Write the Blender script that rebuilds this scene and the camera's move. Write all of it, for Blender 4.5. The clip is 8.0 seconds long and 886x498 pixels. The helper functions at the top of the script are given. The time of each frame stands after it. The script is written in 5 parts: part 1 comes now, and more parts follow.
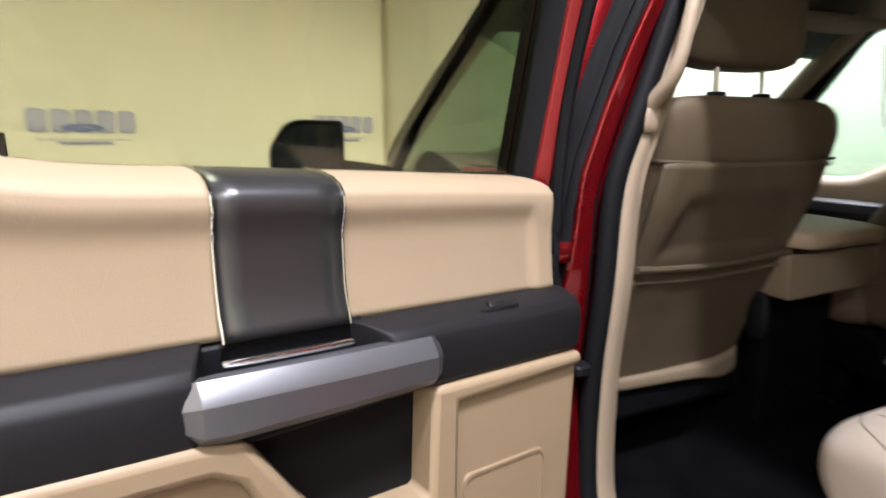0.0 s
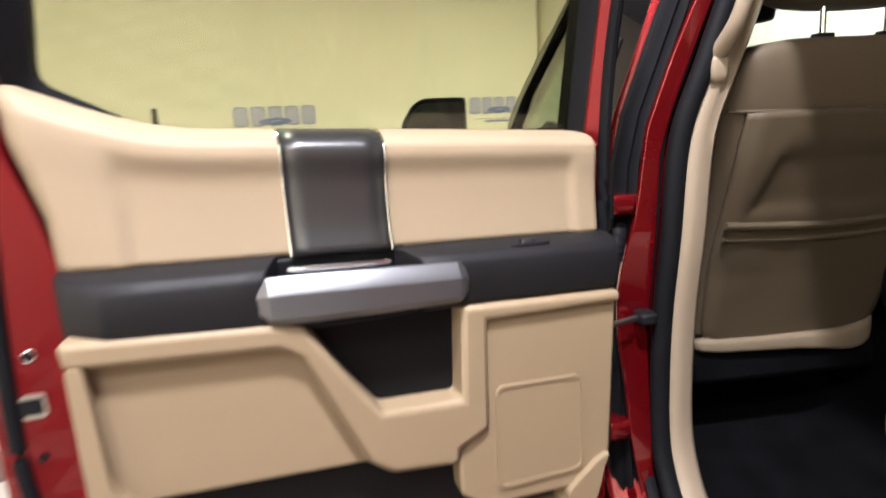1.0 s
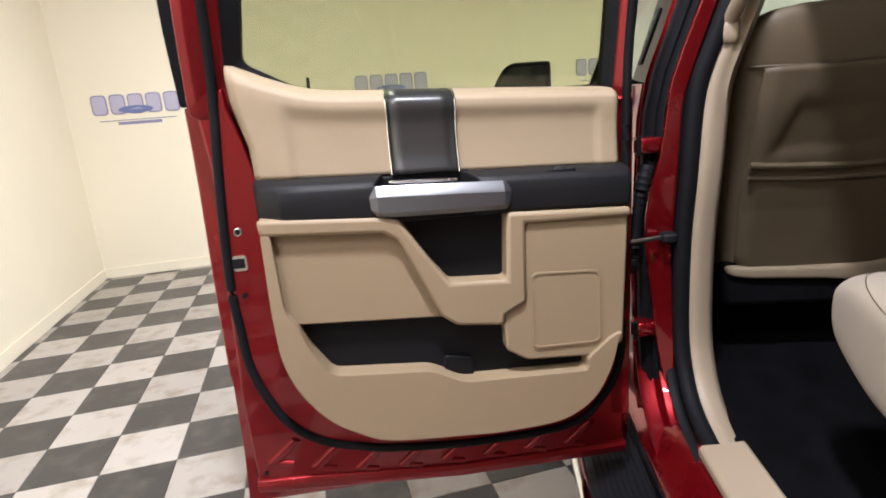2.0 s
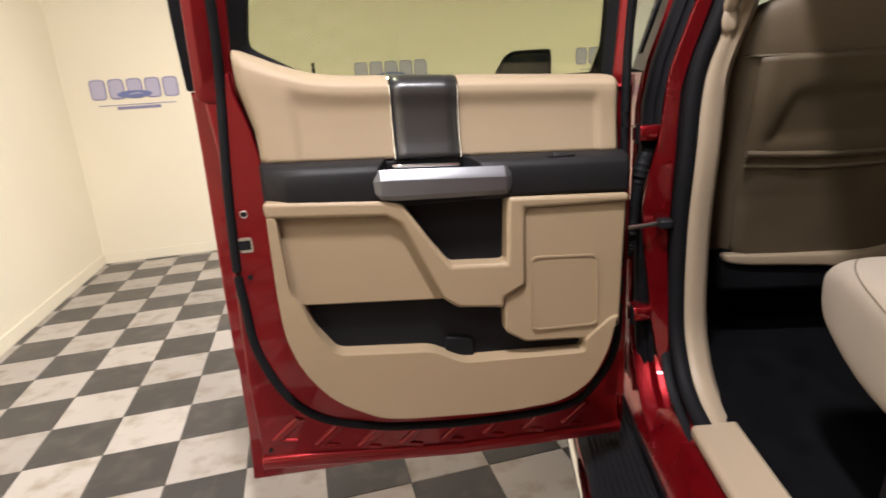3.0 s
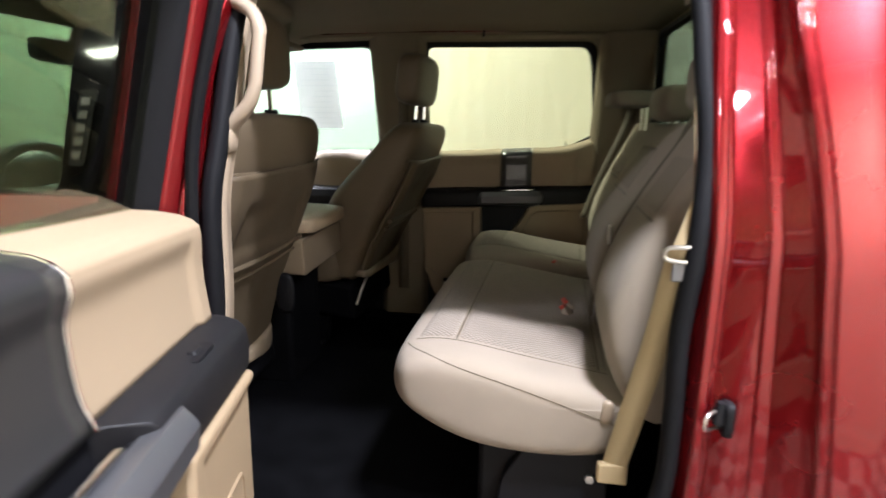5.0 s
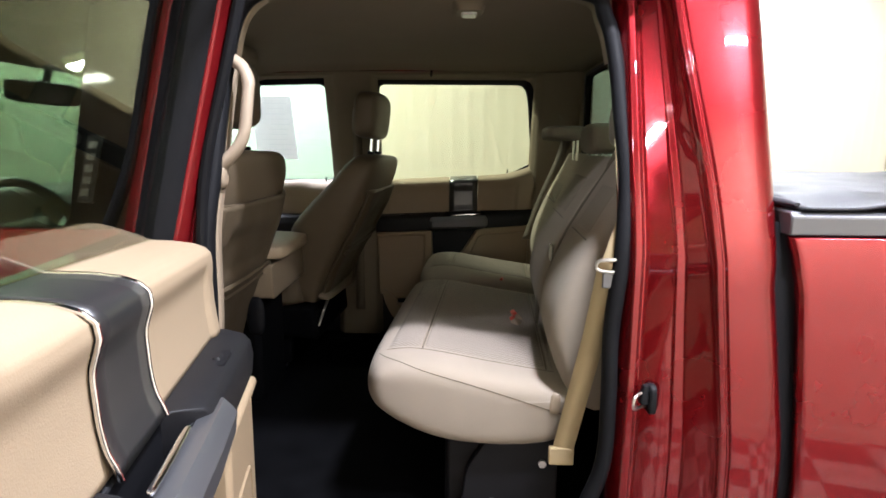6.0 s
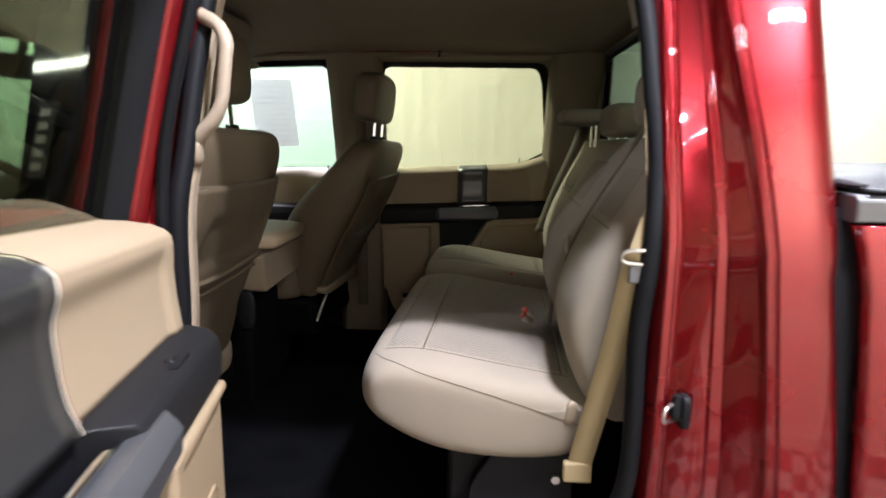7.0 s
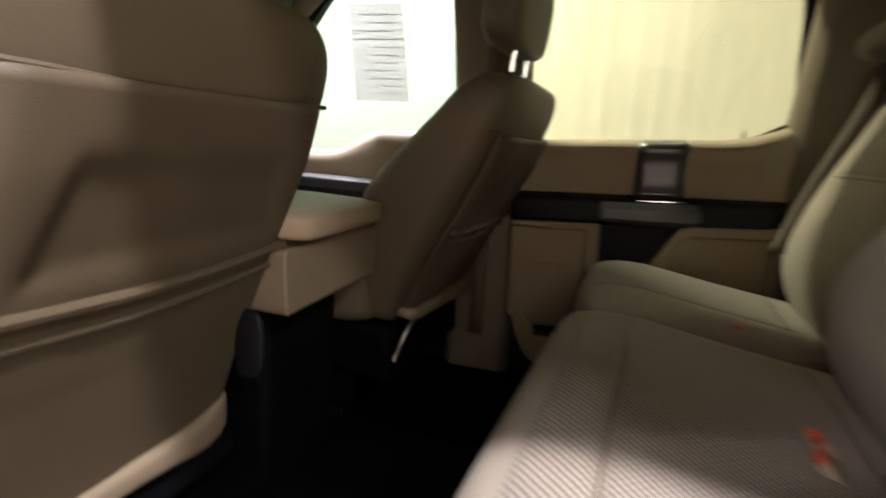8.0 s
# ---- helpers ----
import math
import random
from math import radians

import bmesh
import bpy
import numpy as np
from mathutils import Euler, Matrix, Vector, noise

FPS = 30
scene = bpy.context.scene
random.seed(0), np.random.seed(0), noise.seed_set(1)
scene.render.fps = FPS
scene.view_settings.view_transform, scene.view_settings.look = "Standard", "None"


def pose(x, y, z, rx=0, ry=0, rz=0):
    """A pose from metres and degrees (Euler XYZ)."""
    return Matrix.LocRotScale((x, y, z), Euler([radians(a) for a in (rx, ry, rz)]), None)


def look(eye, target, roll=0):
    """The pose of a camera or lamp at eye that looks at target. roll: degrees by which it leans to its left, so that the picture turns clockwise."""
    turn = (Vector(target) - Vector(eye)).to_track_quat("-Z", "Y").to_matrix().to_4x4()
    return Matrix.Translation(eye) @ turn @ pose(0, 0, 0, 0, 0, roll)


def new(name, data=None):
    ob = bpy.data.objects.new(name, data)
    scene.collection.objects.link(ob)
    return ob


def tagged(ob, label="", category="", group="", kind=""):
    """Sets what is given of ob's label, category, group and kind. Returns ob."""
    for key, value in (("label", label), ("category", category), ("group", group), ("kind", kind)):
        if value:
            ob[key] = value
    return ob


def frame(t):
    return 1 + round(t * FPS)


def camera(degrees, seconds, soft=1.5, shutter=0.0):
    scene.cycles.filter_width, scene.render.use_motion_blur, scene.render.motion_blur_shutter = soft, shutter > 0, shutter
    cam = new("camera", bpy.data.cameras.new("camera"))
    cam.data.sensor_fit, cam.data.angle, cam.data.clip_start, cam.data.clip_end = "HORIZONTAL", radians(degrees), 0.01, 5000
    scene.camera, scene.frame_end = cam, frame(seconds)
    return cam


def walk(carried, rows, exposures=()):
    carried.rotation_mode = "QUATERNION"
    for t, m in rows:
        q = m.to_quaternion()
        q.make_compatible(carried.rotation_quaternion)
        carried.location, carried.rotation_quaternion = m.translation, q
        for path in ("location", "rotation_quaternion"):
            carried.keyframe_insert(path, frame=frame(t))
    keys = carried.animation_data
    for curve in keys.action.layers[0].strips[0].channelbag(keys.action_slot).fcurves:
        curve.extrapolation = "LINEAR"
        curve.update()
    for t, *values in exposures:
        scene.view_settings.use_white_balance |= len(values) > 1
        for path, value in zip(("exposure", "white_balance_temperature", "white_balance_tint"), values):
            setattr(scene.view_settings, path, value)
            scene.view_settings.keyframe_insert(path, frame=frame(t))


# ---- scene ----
cam = camera(77.3, 8.0, 1.7, 0.5)
PATH = [
    (0, (-0.61, 0.128, 1.531), (0.184, 1.922, 1.155), 0.0),
    (0.2, (-0.521, 0.111, 1.522), (0.068, 1.993, 1.188), -1.8),
    (0.5, (-0.473, 0.099, 1.506), (0.008, 2.008, 1.155), -1.3),
    (0.7, (-0.482, 0.067, 1.511), (-0.061, 1.984, 1.126), -2.0),
    (1, (-0.462, -0.067, 1.489), (-0.257, 1.878, 1.068), -3.1),
    (1.5, (-0.377, -0.346, 1.462), (-0.463, 1.592, 0.976), -4.1),
    (1.7, (-0.37, -0.411, 1.467), (-0.522, 1.521, 0.97), -4.4),
    (2.8, (-0.382, -0.497, 1.461), (-0.617, 1.413, 0.917), -4.4),
    (3, (-0.379, -0.495, 1.462), (-0.575, 1.418, 0.912), -3.9),
    (3.5, (-0.434, -0.388, 1.458), (-0.166, 1.514, 0.899), -2.9),
    (4, (-0.615, -0.072, 1.467), (0.645, 1.392, 0.95), -2.2),
    (4.5, (-0.698, 0.205, 1.534), (1.101, 0.919, 1.032), 0.4),
    (5, (-0.884, 0.369, 1.609), (1.049, 0.635, 1.173), 0.8),
    (5.2, (-0.975, 0.397, 1.644), (0.971, 0.55, 1.211), 1.0),
    (6.3, (-1.075, 0.409, 1.634), (0.895, 0.463, 1.289), 0.2),
    (6.5, (-1.073, 0.407, 1.635), (0.896, 0.459, 1.287), 0.1),
    (7, (-0.923, 0.397, 1.592), (1.042, 0.494, 1.229), 0.8),
    (7.5, (-0.486, 0.391, 1.514), (1.454, 0.638, 1.095), 5.1),
    (8, (-0.034, 0.515, 1.446), (1.844, 1.089, 1.069), 3.7),
]
walk(cam, [(t, look(eye, target, roll)) for t, eye, target, roll in PATH],
     [(0, -1.35, 6100, 10), (0.5, -1.25, 6150, 9), (1, -1.2, 6250, 9), (1.5, -1.4, 5850, 7), (2.8, -1.72, 6550, 9), (3.5, -1.75, 6650, 9), (4.0, -1.1, 5950, 7), (4.2, -1.05, 5850, 7), (4.5, -1.05, 5900, 8), (5.2, -1.05, 5900, 8), (6.5, -1.2, 5850, 8), (7, -1.22, 5850, 8), (7.5, -1.0, 6050, 9), (8, -1.05, 6400, 11)])

SIGN_W = 0.77
SIGNS_F = [(-0.48, 1.58), (2.0, 1.61), (4.52, 1.64)]
SIGNS_L = [(1.46, 1.58)]
TILE_PHASE = 1

# ---------------------------------------------------------------- light
world = bpy.data.worlds.new("world")
scene.world = world
world.use_nodes = True
world.node_tree.nodes["Background"].inputs[0].default_value = (0.9, 0.95, 1.0, 1)
world.node_tree.nodes["Background"].inputs[1].default_value = 0.02

# the room stands at a turn of 19.45 degrees to the truck; a runs along its front wall, b towards it
ROOM = pose(-2.469, 1.379, 0, 0, 0, 19.45)
WALL_L, WALL_R, WALL_F, WALL_B, CEIL = -0.70, 5.46, 3.6, -8.0, 3.7


def room(a, b, z=0.0):
    return ROOM @ Vector((a, b, z))


def tube_lamp(a, b, length, power, along_b=True, wide=0.07):
    d = bpy.data.lights.new("ceiling_tube", "AREA")
    d.shape, d.size, d.size_y, d.energy, d.color = "RECTANGLE", wide, length, power, (0.98, 0.945, 0.99)
    ob = new("ceiling_tube", d)
    ob.matrix_world = ROOM @ pose(a, b, CEIL - 0.135, 0, 0, 0 if along_b else 90)
    return ob


# the last three are added, unseen, to brighten the walls on the east side
LAMPS = [(1.39, -2.22, 0.3, 580), (0.1, -3.1, 0.8, 270), (1.15, 1.1, 0.6, 200), (5.10, -0.9, 1.2, 1350), (5.25, -3.3, 1.2, 60), (4.80, -6.1, 1.2, 250)]
for la, lb, ll, lp in LAMPS:
    tube_lamp(la, lb, ll, lp)


# ---------------------------------------------------------------- materials
def material(name, base, rough=0.5, metal=0.0, spec=0.5, coat=0.0, vary=0.12, scale=6.0, grain=0.0, grain_scale=400.0, sheen=0.0, rough_vary=0.08):
    m = bpy.data.materials.new(name)
    m.use_nodes = True
    t = m.node_tree
    p = t.nodes["Principled BSDF"]
    p.inputs["Metallic"].default_value = metal
    p.inputs["Specular IOR Level"].default_value = spec
    p.inputs["Coat Weight"].default_value = coat
    p.inputs["Coat Roughness"].default_value = 0.03
    p.inputs["Sheen Weight"].default_value = sheen
    co = t.nodes.new("ShaderNodeTexCoord")
    n1 = t.nodes.new("ShaderNodeTexNoise")
    n1.inputs["Scale"].default_value, n1.inputs["Detail"].default_value = scale, 6
    t.links.new(co.outputs["Object"], n1.inputs["Vector"])
    ramp = t.nodes.new("ShaderNodeMix")
    ramp.data_type = "RGBA"
    ramp.inputs[6].default_value = (*[c * (1 - vary) for c in base], 1)
    ramp.inputs[7].default_value = (*[min(1, c * (1 + vary)) for c in base], 1)
    t.links.new(n1.outputs["Fac"], ramp.inputs[0])
    t.links.new(ramp.outputs[2], p.inputs["Base Color"])
    mr = t.nodes.new("ShaderNodeMapRange")
    mr.inputs[3].default_value, mr.inputs[4].default_value = max(0.02, rough - rough_vary), min(1, rough + rough_vary)
    t.links.new(n1.outputs["Fac"], mr.inputs[0])
    t.links.new(mr.outputs[0], p.inputs["Roughness"])
    if grain:
        n2 = t.nodes.new("ShaderNodeTexNoise")
        n2.inputs["Scale"].default_value, n2.inputs["Detail"].default_value = grain_scale, 3
        t.links.new(co.outputs["Object"], n2.inputs["Vector"])
        b = t.nodes.new("ShaderNodeBump")
        b.inputs["Strength"].default_value, b.inputs["Distance"].default_value = grain, 0.002
        t.links.new(n2.outputs["Fac"], b.inputs["Height"])
        t.links.new(b.outputs[0], p.inputs["Normal"])
    return m


def weave(name, base, pitch=0.006, depth=0.5, dark=0.78, upright=False):
    """Woven seat cloth: staggered oval dimples over a soft, blotchy colour."""
    m = material(name, base, 0.9, 0, 0.2, vary=0.1, scale=9, sheen=0.05)
    t = m.node_tree
    p = t.nodes["Principled BSDF"]
    co = t.nodes.new("ShaderNodeTexCoord")
    v = t.nodes.new("ShaderNodeTexVoronoi")
    v.inputs["Scale"].default_value = 1 / pitch
    v.inputs["Randomness"].default_value = 0.12
    v.voronoi_dimensions = "2D"
    sp, cb, mp = t.nodes.new("ShaderNodeSeparateXYZ"), t.nodes.new("ShaderNodeCombineXYZ"), t.nodes.new("ShaderNodeMapping")
    mp.inputs["Rotation"].default_value = (0, 0, math.radians(45))
    t.links.new(co.outputs["Object"], sp.inputs[0])
    t.links.new(sp.outputs[0], cb.inputs[0])
    t.links.new(sp.outputs[2 if upright else 1], cb.inputs[1])
    t.links.new(cb.outputs[0], mp.inputs[0])
    t.links.new(mp.outputs[0], v.inputs["Vector"])
    b = t.nodes.new("ShaderNodeBump")
    b.inputs["Strength"].default_value, b.inputs["Distance"].default_value = depth, 0.003
    b.invert = True
    t.links.new(v.outputs["Distance"], b.inputs["Height"])
    t.links.new(b.outputs[0], p.inputs["Normal"])
    old = p.inputs["Base Color"].links[0].from_socket
    mix = t.nodes.new("ShaderNodeMix")
    mix.data_type, mix.blend_type = "RGBA", "MULTIPLY"
    mr = t.nodes.new("ShaderNodeMapRange")
    mr.inputs[1].default_value, mr.inputs[2].default_value = 0.15, 0.55
    t.links.new(v.outputs["Distance"], mr.inputs[0])
    t.links.new(mr.outputs[0], mix.inputs[0])
    t.links.new(old, mix.inputs[6])
    mix.inputs[7].default_value = (dark, dark, dark * 0.97, 1)
    t.links.new(mix.outputs[2], p.inputs["Base Color"])
    return m


def glass_pane(name, tint, ior=1.5):
    m = bpy.data.materials.new(name)
    m.use_nodes = True
    t = m.node_tree
    t.nodes.clear()
    out = t.nodes.new("ShaderNodeOutputMaterial")
    tr = t.nodes.new("ShaderNodeBsdfTransparent")
    tr.inputs[0].default_value = (*tint, 1)
    gl = t.nodes.new("ShaderNodeBsdfGlossy")
    gl.inputs["Roughness"].default_value = 0.01
    lw = t.nodes.new("ShaderNodeLayerWeight")
    lw.inputs[0].default_value = 0.5
    pw = t.nodes.new("ShaderNodeMath")
    pw.operation = "POWER"
    pw.inputs[1].default_value = 5
    t.links.new(lw.outputs["Facing"], pw.inputs[0])
    r0 = ((ior - 1) / (ior + 1)) ** 2
    fr = t.nodes.new("ShaderNodeMath")
    fr.operation = "MULTIPLY_ADD"
    fr.inputs[1].default_value, fr.inputs[2].default_value = 1 - r0, r0
    t.links.new(pw.outputs[0], fr.inputs[0])
    # a pane reflects from both its faces: 2 r / (1 + r)
    up, dn, both = t.nodes.new("ShaderNodeMath"), t.nodes.new("ShaderNodeMath"), t.nodes.new("ShaderNodeMath")
    up.operation, dn.operation, both.operation = "MULTIPLY", "ADD", "DIVIDE"
    up.inputs[1].default_value = 2.0
    dn.inputs[1].default_value = 1.0
    t.links.new(fr.outputs[0], up.inputs[0])
    t.links.new(fr.outputs[0], dn.inputs[0])
    t.links.new(up.outputs[0], both.inputs[0])
    t.links.new(dn.outputs[0], both.inputs[1])
    mix = t.nodes.new("ShaderNodeMixShader")
    t.links.new(both.outputs[0], mix.inputs[0])
    t.links.new(tr.outputs[0], mix.inputs[1])
    t.links.new(gl.outputs[0], mix.inputs[2])
    t.links.new(mix.outputs[0], out.inputs[0])
    return m


def glow(name, colour, strength):
    m = bpy.data.materials.new(name)
    m.use_nodes = True
    t = m.node_tree
    t.nodes.clear()
    out = t.nodes.new("ShaderNodeOutputMaterial")
    e = t.nodes.new("ShaderNodeEmission")
    e.inputs[0].default_value, e.inputs[1].default_value = (*colour, 1), strength
    t.links.new(e.outputs[0], out.inputs[0])
    return m


def paint(name, base, rough=0.26, coat=1.0):
    """Metallic red: a flaked base under a clear coat."""
    m = material(name, base, rough, 0.75, 0.5, coat=coat, vary=0.1, scale=3)
    t = m.node_tree
    p = t.nodes["Principled BSDF"]
    v = t.nodes.new("ShaderNodeTexVoronoi")
    v.inputs["Scale"].default_value = 1500
    co = t.nodes.new("ShaderNodeTexCoord")
    t.links.new(co.outputs["Object"], v.inputs["Vector"])
    b = t.nodes.new("ShaderNodeBump")
    b.inputs["Strength"].default_value, b.inputs["Distance"].default_value = 0.06, 0.001
    t.links.new(v.outputs["Color"], b.inputs["Height"])
    t.links.new(b.outputs[0], p.inputs["Normal"])
    return m


def tile_paint(name, base, stain):
    """A worn vinyl tile: its tone differs from piece to piece, with scuffs and speckles."""
    m = material(name, base, 0.35, 0, 0.4, vary=0.1, scale=4, grain=0.15, grain_scale=60, rough_vary=0.12)
    t = m.node_tree
    p = t.nodes["Principled BSDF"]
    old = p.inputs["Base Color"].links[0].from_socket
    info = t.nodes.new("ShaderNodeObjectInfo")
    co = t.nodes.new("ShaderNodeTexCoord")
    n = t.nodes.new("ShaderNodeTexNoise")
    n.inputs["Scale"].default_value, n.inputs["Detail"].default_value = 9, 8
    add = t.nodes.new("ShaderNodeVectorMath")
    t.links.new(co.outputs["Object"], add.inputs[0])
    mul = t.nodes.new("ShaderNodeMath")
    mul.operation = "MULTIPLY"
    mul.inputs[1].default_value = 40
    t.links.new(info.outputs["Random"], mul.inputs[0])
    t.links.new(mul.outputs[0], add.inputs[1])
    t.links.new(add.outputs[0], n.inputs["Vector"])
    mr = t.nodes.new("ShaderNodeMapRange")
    mr.inputs[1].default_value, mr.inputs[2].default_value, mr.inputs[4].default_value = 0.50, 0.74, 0.8
    t.links.new(n.outputs["Fac"], mr.inputs[0])
    mix = t.nodes.new("ShaderNodeMix")
    mix.data_type = "RGBA"
    t.links.new(mr.outputs[0], mix.inputs[0])
    t.links.new(old, mix.inputs[6])
    mix.inputs[7].default_value = (*stain, 1)
    hs = t.nodes.new("ShaderNodeHueSaturation")
    val = t.nodes.new("ShaderNodeMapRange")
    val.inputs[3].default_value, val.inputs[4].default_value = 0.85, 1.12
    t.links.new(info.outputs["Random"], val.inputs[0])
    t.links.new(val.outputs[0], hs.inputs["Value"])
    t.links.new(mix.outputs[2], hs.inputs["Color"])
    t.links.new(hs.outputs[0], p.inputs["Base Color"])
    return m


RED = paint("red_metallic_paint", (0.205, 0.0034, 0.007))
RED_IN = paint("red_inner_paint", (0.170, 0.003, 0.006), 0.40, 0.45)
TAN = material("tan_moulded_plastic", (0.212, 0.155, 0.094), 0.55, 0, 0.4, vary=0.05, scale=5, grain=0.12, grain_scale=700)
TAN_SOFT = material("tan_soft_touch_skin", (0.244, 0.184, 0.119), 0.62, 0, 0.35, vary=0.05, scale=5, grain=0.18, grain_scale=500)
TRIM_TAN = material("tan_trim_plastic", (0.245, 0.190, 0.134), 0.5, 0, 0.4, vary=0.06, scale=5, grain=0.1, grain_scale=700)
CLOTH = material("tan_seat_cloth", (0.225, 0.188, 0.149), 0.92, 0, 0.15, vary=0.1, scale=8, grain=0.5, grain_scale=900, sheen=0.04)
# front seat vinyls: taupe, with the shade up front darkened into the colour
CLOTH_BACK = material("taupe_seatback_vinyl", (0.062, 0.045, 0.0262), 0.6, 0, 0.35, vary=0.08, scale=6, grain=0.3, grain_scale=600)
SEAT_SKIN = material("shaded_taupe_seat_vinyl", (0.078, 0.057, 0.0345), 0.6, 0, 0.35, vary=0.08, scale=6, grain=0.3, grain_scale=600)
# tan trim plastic darkened for the shade on seat skirts and console sides
TRIM_SHADED = material("shaded_tan_plastic", (0.16, 0.123, 0.082), 0.55, 0, 0.3, vary=0.06, scale=5, grain=0.1, grain_scale=700)
# bench cloth again, darkened for the shade round the rear headrests
CLOTH_DIM = material("shaded_headrest_cloth", (0.15, 0.124, 0.094), 0.92, 0, 0.15, vary=0.1, scale=8, grain=0.5, grain_scale=900, sheen=0.05)
CLOTH_MESH = weave("tan_dimpled_seat_cloth", (0.285, 0.237, 0.196), 0.0095, 1.0, 0.40)
CLOTH_RIB = weave("tan_dimpled_back_cloth", (0.205, 0.168, 0.132), 0.0085, 0.5, 0.8, True)
HEADLINER = material("taupe_headliner_felt", (0.155, 0.126, 0.089), 0.95, 0, 0.1, vary=0.08, scale=8, grain=0.4, grain_scale=900)
BLACK = material("black_grained_plastic", (0.0058, 0.0058, 0.0070), 0.5, 0, 0.14, vary=0.15, scale=8, grain=0.25, grain_scale=600)
DARK = material("charcoal_soft_plastic", (0.0080, 0.0076, 0.0085), 0.52, 0, 0.18, vary=0.1, scale=8, grain=0.2, grain_scale=700)
RUBBER = material("black_rubber_seal", (0.0055, 0.0055, 0.0065), 0.62, 0, 0.10, vary=0.15, scale=20, grain=0.15, grain_scale=300)
PIANO = material("gloss_black_capping", (0.004, 0.004, 0.005), 0.05, 0, 0.10, vary=0.1, scale=8, rough_vary=0.01)
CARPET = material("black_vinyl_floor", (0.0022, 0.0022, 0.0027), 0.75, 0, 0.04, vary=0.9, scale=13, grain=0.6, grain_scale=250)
GUN = material("gunmetal_satin_trim", (0.075, 0.074, 0.075), 0.33, 0.8, 0.4, vary=0.05, scale=3, grain=0.03, grain_scale=900)
SILVER = material("silver_painted_plastic", (0.15, 0.15, 0.16), 0.36, 0.75, 0.5, vary=0.05, scale=4)
FIXTURE = material("white_enamel", (0.7, 0.7, 0.68), 0.4, vary=0.04)
CHROME = material("polished_chrome", (0.85, 0.85, 0.86), 0.07, 1.0, vary=0.03, scale=20, rough_vary=0.03)
STEEL = material("bright_zinc_steel", (0.6, 0.58, 0.54), 0.3, 1.0, vary=0.12, scale=30)
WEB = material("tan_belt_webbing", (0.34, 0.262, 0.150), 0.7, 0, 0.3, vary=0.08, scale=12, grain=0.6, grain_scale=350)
# the same webbing, darkened for belts that hang in the cabin's shade
WEB_DIM = material("shaded_belt_webbing", (0.085, 0.067, 0.045), 0.75, 0, 0.3, vary=0.08, scale=12, grain=0.6, grain_scale=350)
KEY = material("grey_rubber_key", (0.09, 0.09, 0.09), 0.5)
BUCKLE_RED = material("red_buckle_button", (0.36, 0.04, 0.022), 0.45, 0, 0.5, vary=0.05)
WALL = material("cream_wall_paint", (0.82, 0.75, 0.58), 0.6, 0, 0.3, vary=0.05, scale=1.2, grain=0.12, grain_scale=40)
SHEET = material("cream_ribbed_sheet", (0.84, 0.81, 0.68), 0.5, 0, 0.35, vary=0.06, scale=2, grain=0.05, grain_scale=60)
CEILING = material("grey_ceiling_paint", (0.22, 0.22, 0.21), 0.8, 0, 0.2, vary=0.06, scale=2)
TILE_W = tile_paint("ivory_vinyl_tile", (0.40, 0.362, 0.318), (0.22, 0.175, 0.115))
TILE_B = tile_paint("charcoal_vinyl_tile", (0.048, 0.044, 0.042), (0.10, 0.088, 0.075))
GROUT = material("dark_tile_joint", (0.10, 0.09, 0.075), 0.8, vary=0.2, scale=20)
SIGN = material("lavender_grey_sign_print", (0.45, 0.42, 0.52), 0.5, vary=0.05)
SIGN_EDGE = material("dark_violet_sign_print", (0.24, 0.23, 0.36), 0.5, vary=0.05)
SIGN_BLUE = material("deep_blue_sign_print", (0.14, 0.17, 0.34), 0.5, vary=0.05)
PAPER = material("white_sticker_paper", (0.72, 0.72, 0.70), 0.6, vary=0.06, scale=20)
INK = material("grey_sticker_print", (0.64, 0.65, 0.64), 0.6, vary=0.1)
for thin in (PAPER, INK):
    nt = thin.node_tree
    tr, mx = nt.nodes.new("ShaderNodeBsdfTranslucent"), nt.nodes.new("ShaderNodeMixShader")
    tr.inputs[0].default_value = (0.75, 0.76, 0.74, 1)
    mx.inputs[0].default_value = 0.34
    nt.links.new(nt.nodes["Principled BSDF"].outputs[0], mx.inputs[1])
    nt.links.new(tr.outputs[0], mx.inputs[2])
    nt.links.new(mx.outputs[0], nt.nodes["Material Output"].inputs[0])
GLASS = glass_pane("clear_window_glass", (0.61, 0.73, 0.66))
GLASS_DARK = glass_pane("green_privacy_glass", (0.70, 0.72, 0.59), 1.37)
GLASS_REAR = glass_pane("green_rear_glass", (0.50, 0.59, 0.50), 1.42)
MIRROR = material("mirror_glass", (0.75, 0.80, 0.78), 0.03, 1.0, vary=0.02, rough_vary=0.01)
SCREEN = material("dark_glass_display", (0.01, 0.012, 0.014), 0.08, 0, 0.5, vary=0.1)
COVER = material("black_vinyl_bed_cover", (0.02, 0.02, 0.024), 0.45, 0, 0.4, vary=0.15, grain=0.4, grain_scale=300)
TYRE = material("tyre_rubber", (0.02, 0.02, 0.02), 0.8, vary=0.2, scale=12, grain=0.3, grain_scale=120)
ALLOY = material("machined_alloy", (0.55, 0.55, 0.56), 0.25, 1.0, vary=0.05)
LENS = material("clear_lamp_lens", (0.42, 0.41, 0.38), 0.25, 0, 0.5, vary=0.03)
LENS_RED = material("red_lamp_lens", (0.4, 0.01, 0.01), 0.12, 0, 0.5, vary=0.03)
DIFFUSER = glow("lamp_diffuser", (1.0, 0.95, 0.85), 9.0)


